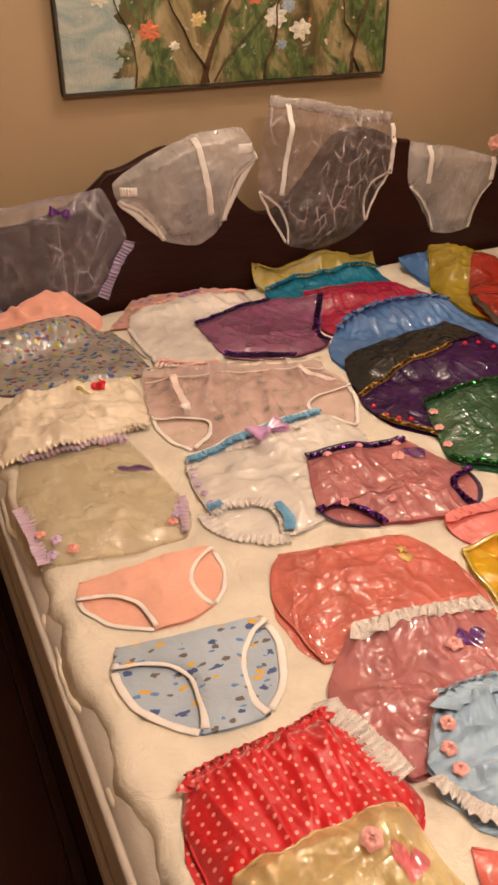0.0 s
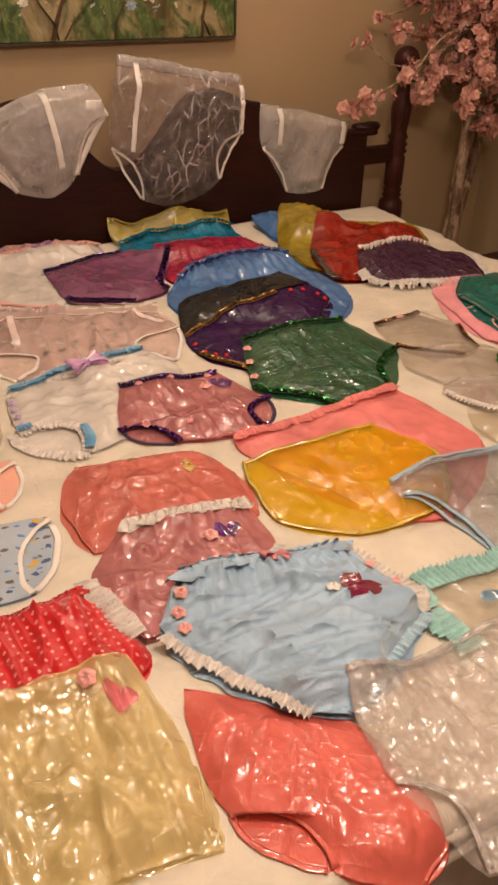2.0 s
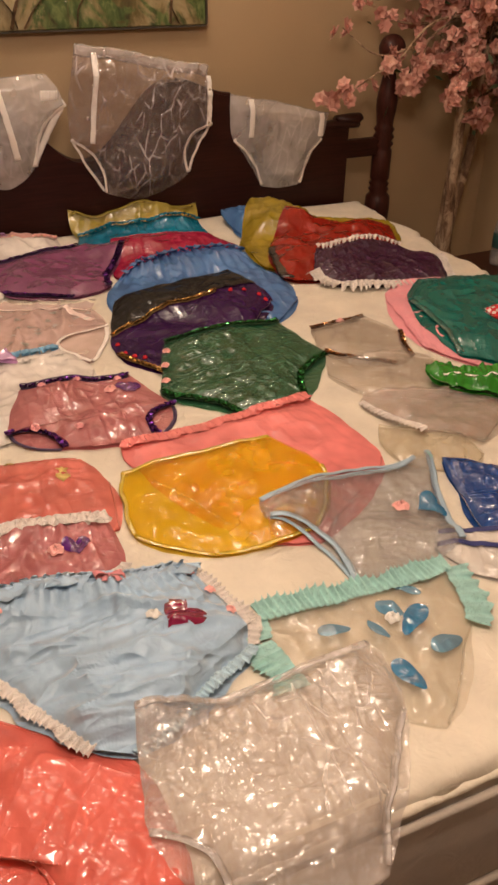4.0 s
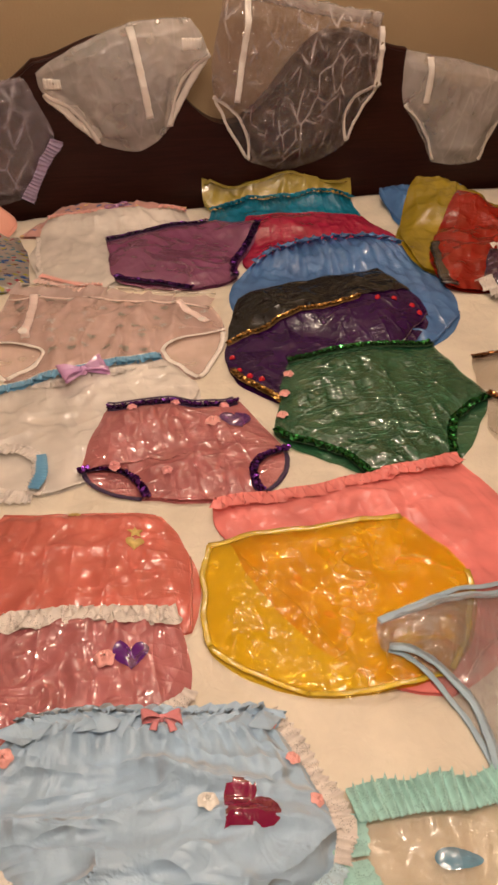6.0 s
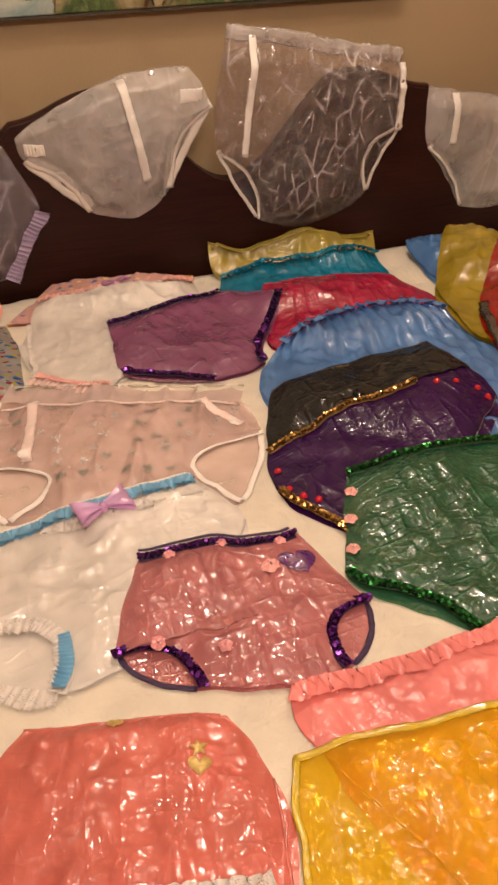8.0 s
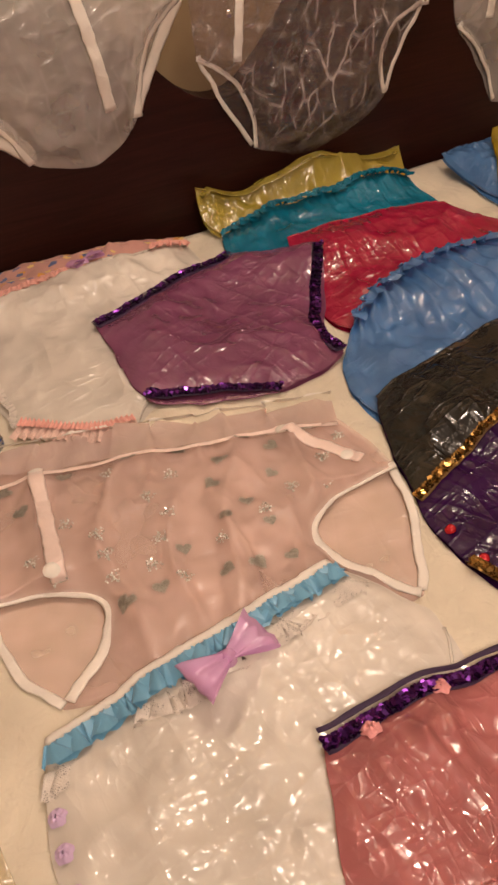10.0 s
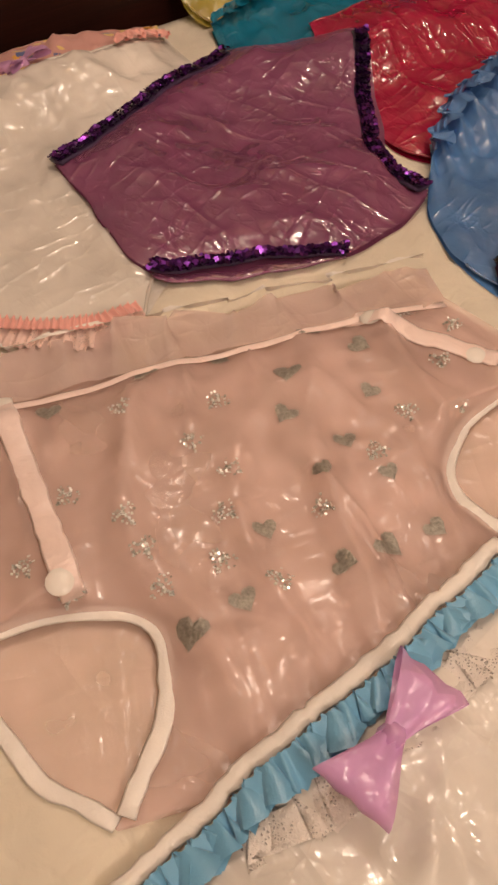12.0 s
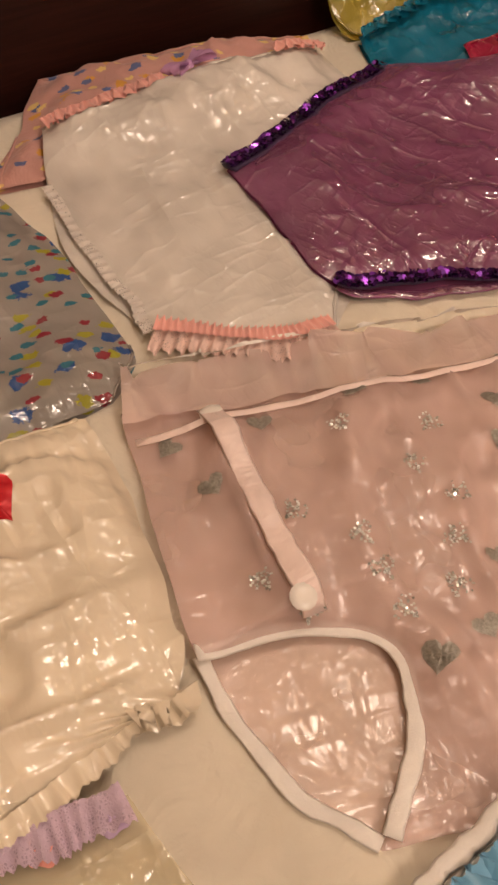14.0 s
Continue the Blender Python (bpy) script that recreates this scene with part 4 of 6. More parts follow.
strip(g, WHITE_TRIM, (0.86, 0.30), (0.98, 0.36), 0.014)
snap_row(g, SNAP, ((0.10, 0.36), (0.88, 0.30), (0.80, 0.03)), 0.006)

h = hang(((-0.005, 1.175), (0.392, 1.095)), ((-0.04, 0.92), (0.408, 0.94)), ((0.05, 0.762), (0.325, 0.795)), 0.034)
g = garment("plastic_pants", "large clear vinyl pants with white snap plackets hung on the headboard", "plastic pants", front=CLEAR, cut=(0.36, 0.6), back_bow=(-0.02, 0.15), hem=0.16, thick=0.06, crinkle=0.007, seed=13, group="pants hung on the headboard", **h)
strip(g, WHITE_TRIM, (0.14, 0.02), (0.125, 0.52), 0.008, label="white snap placket")
strip(g, WHITE_TRIM, (0.99, 0.06), (0.96, 0.5), 0.008, label="white snap placket")
for wh in ("left", "right"):
    binding(g, wh, WHITE_TRIM, 0.004, label="thin white leg piping")
    binding(g, wh, WHITE_TRIM, 0.004, is_front=False)
binding(g, "waist", FROST, 0.016, flat=0.3, label="frosted waistband")
snap_row(g, SNAP, ((0.14, 0.04), (0.137, 0.2), (0.13, 0.38), (0.98, 0.2), (0.965, 0.48)), 0.006)

h = hang(((0.466, 1.025), (0.812, 0.945)), ((0.472, 0.885), (0.802, 0.872)), ((0.578, 0.73), (0.72, 0.722)), 0.034)
g = garment("plastic_pants", "small frosted white vinyl brief with white binding hung on the headboard", "plastic pants", front=FROST, cut=(0.2, 0.2), back_bow=(0.06, 0.08), swell=0.0, thick=0.03, crinkle=0.002, seed=14, group="pants hung on the headboard", **h)
for wh in ("left", "right"):
    binding(g, wh, WHITE_TRIM, 0.006, label="white leg binding")
strip(g, WHITE_TRIM, (0.22, 0.02), (0.18, 0.46), 0.009)
strip(g, WHITE_TRIM, (0.93, 0.02), (0.96, 0.46), 0.009)

# -- on the bed, in the order in which they were laid --
PEACH = cloth("peach_flannel", (0.86, 0.42, 0.32), 0.85, 0.4)
PRINT_PINK = cloth("pink_printed_cotton", (0.56, 0.30, 0.26), 0.8, 0.5, pattern=prints([(0.65, 0.32, 0.05), (0.10, 0.13, 0.28), (0.75, 0.55, 0.2)], 26, 0.16))
g = garment("cotton_pants", "pink printed cotton pants lying against the headboard", "pants", (-0.286, -0.004), -10.4, 0.320, (-0.200, 0.090), (0.154, 0.072), (-0.239, 0.171), (0.024, 0.131), PRINT_PINK, rise=0.015, thick=0.03, crinkle=0.006, pleat=(0.004, 11), seed=21)
g = garment("flannel_brief", "peach flannel brief with white edging heaped by the headboard", "brief", (-0.80, -0.035), 8, 0.36, (-0.2, 0.08), (0.24, 0.06), (-0.1, 0.2), (0.18, 0.14), PEACH, rise=0.06, thick=0.09, crinkle=0.006, seed=22)
binding(g, "waist", WHITE_TRIM, 0.005)
CARS = film("grey_vinyl_with_car_print", (0.36, 0.33, 0.30), 0.85, 0.2, 0.8, None, prints([(0.03, 0.10, 0.32), (0.42, 0.40, 0.04), (0.30, 0.03, 0.05), (0.04, 0.20, 0.28)], 24, 0.18))
g = garment("plastic_pants", "grey translucent vinyl pants printed with small coloured cars", "plastic pants", (-0.701, -0.138), 0.0, 0.301, (-0.213, 0.124), (0.169, 0.254), (-0.183, 0.251), (0.128, 0.294), CARS, thick=0.03, crinkle=0.004, pleat=(0.003, 14), seed=23)
WHITE_VINYL = film("white_vinyl", (0.78, 0.73, 0.66), 0.92, 0.18, 1.5)
g = garment("plastic_pants", "white vinyl pants with pink lace legs and violet bow", "plastic pants", (-0.307, -0.077), 2.8, 0.348, (-0.199, 0.065), (0.179, 0.076), (-0.218, 0.298), (-0.088, 0.371), WHITE_VINYL, thick=0.022, crinkle=0.004, pleat=(0.003, 22), seed=24, hem=0.1)
PINK_SATIN = cloth("salmon_pink_satin", (0.90, 0.46, 0.40), 0.3, 0.4)
for a, b in ((0.0, 0.42), (0.82, 1.0)):
    frill(span(g, a, b), "waist", PINK_SATIN, 0.020, 0.003, name="ribbon", label="gathered salmon-pink ribbon", out=-1, turns=0.006)
bow(g, VIOLET_RIBBON, 0.50, 0.05, 0.028, 15, "violet ribbon bow", tails=False)
frill(g, "hem", PINK_LACE, 0.035, 0.005, label="pink lace leg frill")
frill(g, "hem", PINK_SATIN, 0.018, 0.003, name="ribbon", label="gathered salmon-pink ribbon", out=-1, turns=0.006)
frill(g, "left", WHITE_LACE, 0.012, 0.003)

YEL_HEAD = film("yellow_vinyl", (0.52, 0.42, 0.07), 0.62, 0.16, 0.9)
g = garment("plastic_pants", "translucent yellow vinyl pants rumpled against the headboard", "plastic pants", (0.125, 0.0), -3, 0.40, (-0.2, 0.03), (0.2, 0.03), (-0.17, 0.06), (0.18, 0.07), YEL_HEAD, rise=0.058, thick=0.03, pleat=(0.012, 2), crinkle=0.008, seed=25, waist_arch=-0.01)
strip(g, YEL_HEAD, (0.02, 0.12), (0.98, 0.12), 0.012, "waistband", "pale yellow waistband")
TEAL_HEAD = film("turquoise_vinyl", (0.005, 0.20, 0.34), 0.86, 0.16, 0.9)
g = garment("plastic_pants", "turquoise blue vinyl pants with gathered waist near the headboard", "plastic pants", (0.127, -0.062), -1.5, 0.379, (-0.223, 0.121), (0.183, 0.153), (-0.211, 0.191), (0.145, 0.228), TEAL_HEAD, thick=0.03, crinkle=0.005, pleat=(0.006, 24), seed=26)
frill(g, "waist", TEAL_HEAD, 0.022, 0.004, name="waistband", out=-1, turns=0.01)
CRIMSON = film("crimson_vinyl", (0.40, 0.01, 0.055), 0.88, 0.13, 1.0)
g = garment("plastic_pants", "glossy crimson vinyl pants lying on the bed", "plastic pants", (0.164, -0.171), -2.5, 0.319, (-0.202, 0.233), (0.214, 0.221), (-0.158, 0.279), (0.141, 0.292), CRIMSON, thick=0.028, crinkle=0.005, pleat=(0.003, 18), seed=27)
SKY = film("sky_blue_vinyl", (0.10, 0.26, 0.58), 0.72, 0.13, 1.1)
g = garment("plastic_pants", "sky blue glossy vinyl pants with gathered waist", "plastic pants", (0.141, -0.420), 1.4, 0.364, (-0.260, 0.137), (0.193, 0.298), (-0.243, 0.251), (0.064, 0.415), SKY, thick=0.025, crinkle=0.007, pleat=(0.014, 16), swell=0.2, waist_arch=0.06, seed=28)
frill(g, "waist", SKY, 0.026, 0.0035, name="waistband", label="gathered blue waistband", out=-0.9, turns=0.009)
BLACK_FILM = film("smoky_black_vinyl", (0.016, 0.015, 0.014), 0.92, 0.14, 0.8, None, None, 0.6)
PURPLE_DARK = film("dark_purple_vinyl", (0.035, 0.006, 0.06), 0.9, 0.14, 0.9, None, None, 0.5)
g = garment("plastic_pants", "black and purple vinyl pants with gold sequin band, red beads", "plastic pants", (0.059, -0.555), 10.1, 0.331, (-0.288, 0.250), (0.176, 0.201), (-0.232, 0.367), (0.027, 0.314), PURPLE_DARK, thick=0.022, crinkle=0.004, swell=0.08, seed=29)
# the smoky yoke over the purple body
YK = int(0.30 * g.N)
yoke_rows = [g.front[j] for j in range(0, YK + 1)]
vs = [p + Vector((0, 0, 0.003)) for r in yoke_rows for p in r]
fs = [(j * (g.M + 1) + i, (j + 1) * (g.M + 1) + i, (j + 1) * (g.M + 1) + i + 1, j * (g.M + 1) + i + 1) for j in range(YK) for i in range(g.M)]
smooth(part("yoke", (vs, fs), BLACK_FILM, g.root, "smoky black upper panel"))
gs = Garment()
gs.N, gs.M, gs.root, gs.rnd = g.N - YK, int(0.72 * g.M), g.root, g.rnd
gs.front, gs.back = [r[:gs.M + 1] for r in g.front[YK:]], g.back
sequins(gs, "waist", GOLD_SEQ, GOLD_BAND, 0.006, label="gold sequin band")
binding(g, "waist", BLACK_FILM, 0.006)
sequins(g, "left", GOLD_SEQ, GOLD_BAND, 0.007, label="gold sequin leg trim")
for u, v in ((0.03, 0.42), (0.04, 0.52), (0.05, 0.62), (0.06, 0.72), (0.78, 0.36), (0.86, 0.40), (0.93, 0.47), (0.97, 0.55)):
    shape(g, "bead", disc_line(0.006, 10), RED_SATIN, u, v, height=0.005)
shape(g, "gem", disc_line(0.011, 14), BLACK_BEAD, *uv_near(g, 0.024, -0.68), height=0.008, label="black round gem")

LAVENDER = film("violet_vinyl", (0.30, 0.09, 0.20), 0.66, 0.14, 1.1)
g = garment("plastic_pants", "translucent violet vinyl pants edged with dark purple sequins", "plastic pants", (-0.215, -0.177), 22.0, 0.284, (-0.220, 0.170), (0.211, 0.150), (-0.093, 0.298), (0.015, 0.320), LAVENDER, thick=0.025, crinkle=0.003, cut=(0.14, 0.2), back_bow=(-0.06, 0.1), swell=0.02, seed=30)
for wh in ("waist", "left", "right"):
    sequins(g, wh, PURPLE_SEQ, NAVY_BAND, 0.009, label="dark purple sequin edging")
binding(g, "left", LAVENDER, 0.006, is_front=False)

LACE_CREAM = film("cream_translucent_vinyl", (0.88, 0.79, 0.58), 0.34, 0.16, 1.1, (0.98, 0.93, 0.78))
g = garment("plastic_pants", "translucent cream vinyl pants with lilac flower lace at waist and legs", "plastic pants", (-0.795, -0.694), -1.4, 0.210, (-0.146, 0.159), (0.138, 0.259), (-0.133, 0.339), (0.108, 0.357), LACE_CREAM, thick=0.02, crinkle=0.004, seed=31)
FLOWER_LACE = lace("lilac_flower_lace", (0.66, 0.50, 0.62), 0.3)
frill(g, "waist", FLOWER_LACE, 0.025, 0.004, out=-1, label="lilac lace waist trim")
frill(g, "left", FLOWER_LACE, 0.04, 0.008, label="lilac lace leg frill", out=-0.7)
frill(g, "right", FLOWER_LACE, 0.035, 0.006, label="lilac lace leg frill", out=-0.5)
CORAL_CLOTH = cloth("coral_flower_cloth", (0.85, 0.36, 0.30), 0.7, 0.3)
LILAC_CLOTH = cloth("lilac_flower_cloth", (0.60, 0.44, 0.66), 0.7, 0.3)
for k, (u, v) in enumerate(((0.12, 0.02), (0.32, 0.02), (0.55, 0.02), (0.78, 0.02), (0.95, 0.02), (0.06, 0.80), (0.14, 0.88), (0.24, 0.94), (0.10, 0.95), (0.02, 0.72), (0.95, 0.72), (0.92, 0.82), (0.97, 0.62))):
    rosette(g, CORAL_CLOTH if k % 2 else LILAC_CLOTH, u, v, 0.011, name="lace_flower")
shape(g, "butterfly", leaf_line(0.026), PURPLE_FILM, *uv_near(g, -0.705, -0.832), 80, 0.0012, "purple foil butterfly")
shape(g, "butterfly_wing", leaf_line(0.018), PURPLE_FILM, *uv_near(g, -0.728, -0.822), 40, 0.0012)

CREAM_VINYL = film("cream_soft_vinyl", (0.80, 0.70, 0.54), 1.0, 0.2, 1.3, None, None, 0.9)
g = garment("plastic_pants", "cream soft vinyl pants with gathered legs and small red motif", "plastic pants", (-0.728, -0.438), -2.5, 0.249, (-0.203, 0.094), (0.101, 0.232), (-0.197, 0.255), (0.069, 0.224), CREAM_VINYL, thick=0.05, crinkle=0.007, fold=(0.018, 4, 13), pleat=(0.004, 20), leg_pleat=0.007, swell=0.16, seed=32)
shape(g, "motif", heart_line(0.019), RED_SATIN, *uv_near(g, -0.680, -0.497), 20, 0.001, "small red printed motif")
shape(g, "motif", leaf_line(0.016), YEL_HEAD, *uv_near(g, -0.725, -0.505), 70, 0.001)
frill(g, "right", CREAM_VINYL, 0.016, 0.004, label="gathered leg edge", turns=0.012)
frill(g, "hem", CREAM_VINYL, 0.016, 0.004, label="gathered leg edge", turns=0.012)
frill(g, "left", CREAM_VINYL, 0.016, 0.004, label="gathered leg edge", turns=0.012)

HEARTS = film("blush_vinyl", (0.92, 0.68, 0.63), 0.36, 0.18, 0.7, (0.98, 0.90, 0.88), None, 0.4)
g = garment("plastic_pants", "blush pink sheer vinyl pants with silver glitter hearts and snap plackets", "plastic pants", (-0.365, -0.515), -16.8, 0.428, (-0.201, 0.201), (0.254, 0.103), (-0.127, 0.331), (0.225, 0.282), HEARTS, thick=0.03, crinkle=0.003, fold=(0.011, 9, 3.5), cut=(1.2, 1.1), back_bow=(-0.16, -0.10), pleat=(0.003, 9), swell=0.05, seed=33, n=44)
for wh in ("left", "right"):
    binding(g, wh, WHITE_TRIM, 0.0055, label="white leg binding", flat=0.2)
    binding(g, wh, WHITE_TRIM, 0.005, is_front=False, flat=0.2)
BLUSH_FRILL = film("blush_vinyl_frill", (0.93, 0.70, 0.65), 0.62, 0.18, 0.6, (0.98, 0.88, 0.86), None, 0.6)
frill(g, "waist", BLUSH_FRILL, 0.062, 0.007, label="gathered sheer waist frill", turns=0.06, out=1.0)
BLUSH_TAPE = cloth("blush_satin_tape", (0.92, 0.74, 0.68), 0.35, 0.6, 900, None, 0.3, (0.3, 1.6, 1), 0.3)
frill(g, "waist", WHITE_TRIM, 0.004, 0.007, name="frill_edge", label="white rolled frill edge", turns=0.06, shift=-0.047)
strip(g, BLUSH_TAPE, (0.02, 0.07), (0.98, 0.07), 0.003, "waist_elastic", "gathered blush waist elastic")
strip(g, BLUSH_TAPE, uv_near(g, -0.515, -0.485), uv_near(g, -0.540, -0.665), 0.0085, "snap_placket", "blush satin snap placket")
strip(g, BLUSH_TAPE, uv_near(g, -0.245, -0.545), uv_near(g, -0.182, -0.665), 0.0085, "snap_placket", "blush satin snap placket")
snap_row(g, SNAP_WHITE, (uv_near(g, -0.515, -0.49), uv_near(g, -0.540, -0.654), uv_near(g, -0.236, -0.576), uv_near(g, -0.191, -0.650)), 0.009)
GLITTER = sequin("silver_glitter", (0.68, 0.70, 0.64), 0.3)
GREY_HEART = plain("grey_backed_heart", (0.32, 0.30, 0.26), 0.4, 0.3, 400, 0.4, 0.3)
rh = random.Random(8)
for j in range(7):
    for i in range(6):
        u, v = 0.08 + 0.16 * i + rh.uniform(-0.03, 0.03) + 0.05 * (j % 2), 0.09 + 0.12 * j + rh.uniform(-0.02, 0.02)
        if v < 0.95 and 0.06 < u < 0.94:
            if rh.random() < 0.55:
                shape(g, "heart", heart_line(0.0095 * rh.uniform(0.8, 1.2), 16), GREY_HEART, u, v, rh.uniform(-60, 60), 0.0003)
            else:
                mt = on_top(g, u, v, rh.uniform(-60, 60), 0.0015)
                flakes = []
                for q in range(60):
                    a, r = rh.uniform(0, 6.28), math.sqrt(rh.random())
                    hx, hy = heart_line(0.0095, 24)[int(a / 6.283 * 24) % 24]
                    c, s = Vector((hx * r, hy * r, rh.uniform(0, 0.001))), 0.0011
                    tl = Vector((rh.uniform(-1, 1), rh.uniform(-1, 1), 0)) * 0.0007
                    flakes.append(([mt @ (c + Vector((s, 0, tl.x))), mt @ (c + Vector((0, s, tl.y))), mt @ (c + Vector((-s, 0, -tl.x))), mt @ (c + Vector((0, -s, -tl.y)))], [(0, 1, 2, 3)]))
                part("glitter_heart", joined(flakes), GLITTER, g.root, "silver glitter heart")

WHITE_SHEER = film("white_glossy_vinyl", (0.80, 0.75, 0.68), 0.9, 0.16, 1.1)
g = garment("plastic_pants", "white vinyl pants with blue satin ruffles and violet bow", "plastic pants", (-0.449, -0.812), 6.2, 0.307, (-0.210, 0.173), (0.201, 0.108), (-0.121, 0.309), (0.122, 0.233), WHITE_SHEER, thick=0.024, crinkle=0.004, cut=(0.85, 0.1), back_bow=(-0.45, -0.2), swell=0.1, pleat=(0.003, 30), seed=34)
frill(g, "waist", BLUE_SATIN_TRIM, 0.023, 0.0055, out=-1, label="sky blue satin waist ruffle", turns=0.0085, shift=0.006)
binding(g, "waist", WHITE_TRIM, 0.0055, flat=0.3, name="inner_waistband", label="white inner waistband standing open", inset=-1.1, lift=0.005)
frill(g, "waist", WHITE_LACE, 0.026, 0.003, out=-1, label="white lace under the waist ruffle", turns=0.009, shift=0.027, lift=-0.004)
frill(g, "left", WHITE_LACE, 0.026, 0.004, label="white lace leg frill")
binding(g, "left", WHITE_TRIM, 0.006)
frill(g, "left", WHITE_LACE, 0.03, 0.004, False, label="white lace leg frill")
frill(g, "left", BLUE_SATIN_TRIM, 0.020, 0.005, name="blue_ruffle", label="sky blue satin ruffle", lift=0.010, turns=0.006, along=(0.62, 1.0), shift=0.004)
frill(g, "left", BLUE_SATIN_TRIM, 0.016, 0.005, name="blue_ruffle", label="sky blue satin ruffle", lift=0.010, turns=0.006, along=(0.0, 0.15), shift=0.004)
bow(g, VIOLET_RIBBON, *uv_near(g, -0.440, -0.846), 0.042, 12, "violet sheer ribbon bow", tails=False)
for v in (0.20, 0.29, 0.38, 0.47):
    rosette(g, LILAC_CLOTH, 0.04, v, 0.009, label="small lilac ribbon rose")

CORAL = film("coral_vinyl", (0.72, 0.18, 0.14), 0.80, 0.14, 1.1)
g = garment("plastic_pants", "coral pink vinyl pants with a small gold star charm", "plastic pants", (-0.466, -1.188), -12.4, 0.232, (-0.151, 0.115), (0.166, 0.081), (-0.111, 0.253), (0.170, 0.217), CORAL, thick=0.025, crinkle=0.004, swell=0.12, pleat=(0.002, 14), seed=35)
GOLD_FOIL = plain("gold_foil", (0.62, 0.44, 0.14), 0.4, 0.25, 200, 0.3)
shape(g, "star_charm", star_line(0.012), GOLD_FOIL, *uv_near(g, -0.396, -1.252), 10, 0.003, "small gold star")
shape(g, "heart_charm", heart_line(0.013), GOLD_FOIL, *uv_near(g, -0.400, -1.275), 0, 0.002, "small gold heart")
shape(g, "waist_charm", heart_line(0.010), GOLD_FOIL, 0.45, 0.03, 0, 0.003)
ROSE = film("rose_vinyl", (0.60, 0.20, 0.21), 0.72, 0.11, 1.4, None, None, 1.5)
g = garment("plastic_pants", "dusty rose vinyl pants edged with dark purple sequins and ribbon roses", "plastic pants", (-0.295, -0.948), 0.7, 0.230, (-0.174, 0.146), (0.162, 0.150), (-0.082, 0.224), (0.098, 0.246), ROSE, thick=0.025, crinkle=0.005, cut=(0.62, 0.62), back_bow=(-0.2, -0.2), swell=0.0, seed=36)
for wh in ("left", "right", "waist"):
    sequins(g, wh, PURPLE_SEQ, NAVY_BAND, 0.007, label="dark purple sequin edging")
for wh in ("left", "right"):
    binding(g, wh, NAVY_BAND, 0.004, is_front=False)
binding(g, "waist", NAVY_BAND, 0.003, name="inner_waist_edge", label="dark purple edge of the open waist", inset=-4.0, lift=0.004)
for u, v in ((0.18, 0.03), (0.52, 0.02), (0.86, 0.03), (0.10, 0.60), (0.28, 0.84)):
    rosette(g, ROSE_PINK, u, v, 0.010, label="small pink ribbon rose")
shape(g, "heart_patch", heart_line(0.028), PURPLE_FILM, *uv_near(g, -0.200, -1.012), 8, 0.0012, "purple foil heart")
rosette(g, ROSE_PALE, *uv_near(g, -0.238, -1.012), 0.015, name="flower", label="pale pink ribbon flower")
shape(g, "flower_centre", disc_line(0.002, 8), BLACK_BEAD, *uv_near(g, -0.238, -1.012), 0, 0.008)

PEACH5 = cloth("light_peach_flannel", (0.88, 0.46, 0.34), 0.88, 0.5)
g = garment("flannel_brief", "peach flannel brief with white leg binding", "brief", (-0.786, -1.093), 0.8, 0.217, (-0.126, 0.039), (0.115, 0.012), (-0.035, 0.153), (0.063, 0.141), PEACH5, thick=0.014, crinkle=0.002, cut=(0.45, 0.5), back_bow=(-0.3, -0.3), swell=0.02, seed=37)
for wh in ("left", "right"):
    binding(g, wh, WHITE_TRIM, 0.0045, label="white leg binding")
    binding(g, wh, WHITE_TRIM, 0.004, is_front=False)
BLUEPRINT = cloth("pale_blue_printed_cotton", (0.42, 0.50, 0.58), 0.8, 0.5, pattern=prints([(0.06, 0.10, 0.25), (0.75, 0.42, 0.05), (0.15, 0.12, 0.1), (0.12, 0.25, 0.5)], 21, 0.14, 1.0, 0.55))
g = garment("cotton_brief", "pale blue printed cotton brief with white leg binding", "brief", (-0.773, -1.277), -7.4, 0.226, (-0.127, 0.035), (0.117, 0.010), (-0.027, 0.174), (0.062, 0.170), BLUEPRINT, thick=0.014, crinkle=0.002, cut=(0.66, 0.4), back_bow=(-0.3, -0.3), swell=0.02, seed=38)
for wh in ("left", "right"):
    binding(g, wh, WHITE_TRIM, 0.006, label="white leg binding")
    binding(g, wh, WHITE_TRIM, 0.006, is_front=False)

RED_DOT = cloth("red_polka_dot_satin", (0.60, 0.006, 0.012), 0.3, 0.4, 1500, dots((0.80, 0.32, 0.26), 74, 0.17, 0.15), 0.3, (1.0, 0.22, 1), 0.5)
g = garment("plastic_pants", "red pants with white polka dots and gathered waist", "plastic pants", (-0.777, -1.504), 4.0, 0.200, (-0.123, 0.056), (0.132, 0.165), (-0.143, 0.179), (0.059, 0.202), RED_DOT, thick=0.06, crinkle=0.003, fold=(0.012, 15, 4), pleat=(0.006, 16), swell=0.1, seed=39)
frill(g, "waist", RED_DOT, 0.03, 0.006, name="waistband", label="gathered red waistband", out=-1, turns=0.013)
CORAL_LOW = film("bright_coral_vinyl", (0.86, 0.18, 0.14), 0.75, 0.13, 1.1)
g = garment("plastic_pants", "bright coral vinyl pants with piped leg openings", "plastic pants", (-0.537, -1.792), -39.1, 0.214, (-0.016, 0.161), (0.227, 0.138), (0.106, 0.203), (0.200, 0.182), CORAL_LOW, thick=0.03, crinkle=0.004, cut=(0.6, 0.1), back_bow=(-0.2, -0.2), swell=0.16, seed=40)
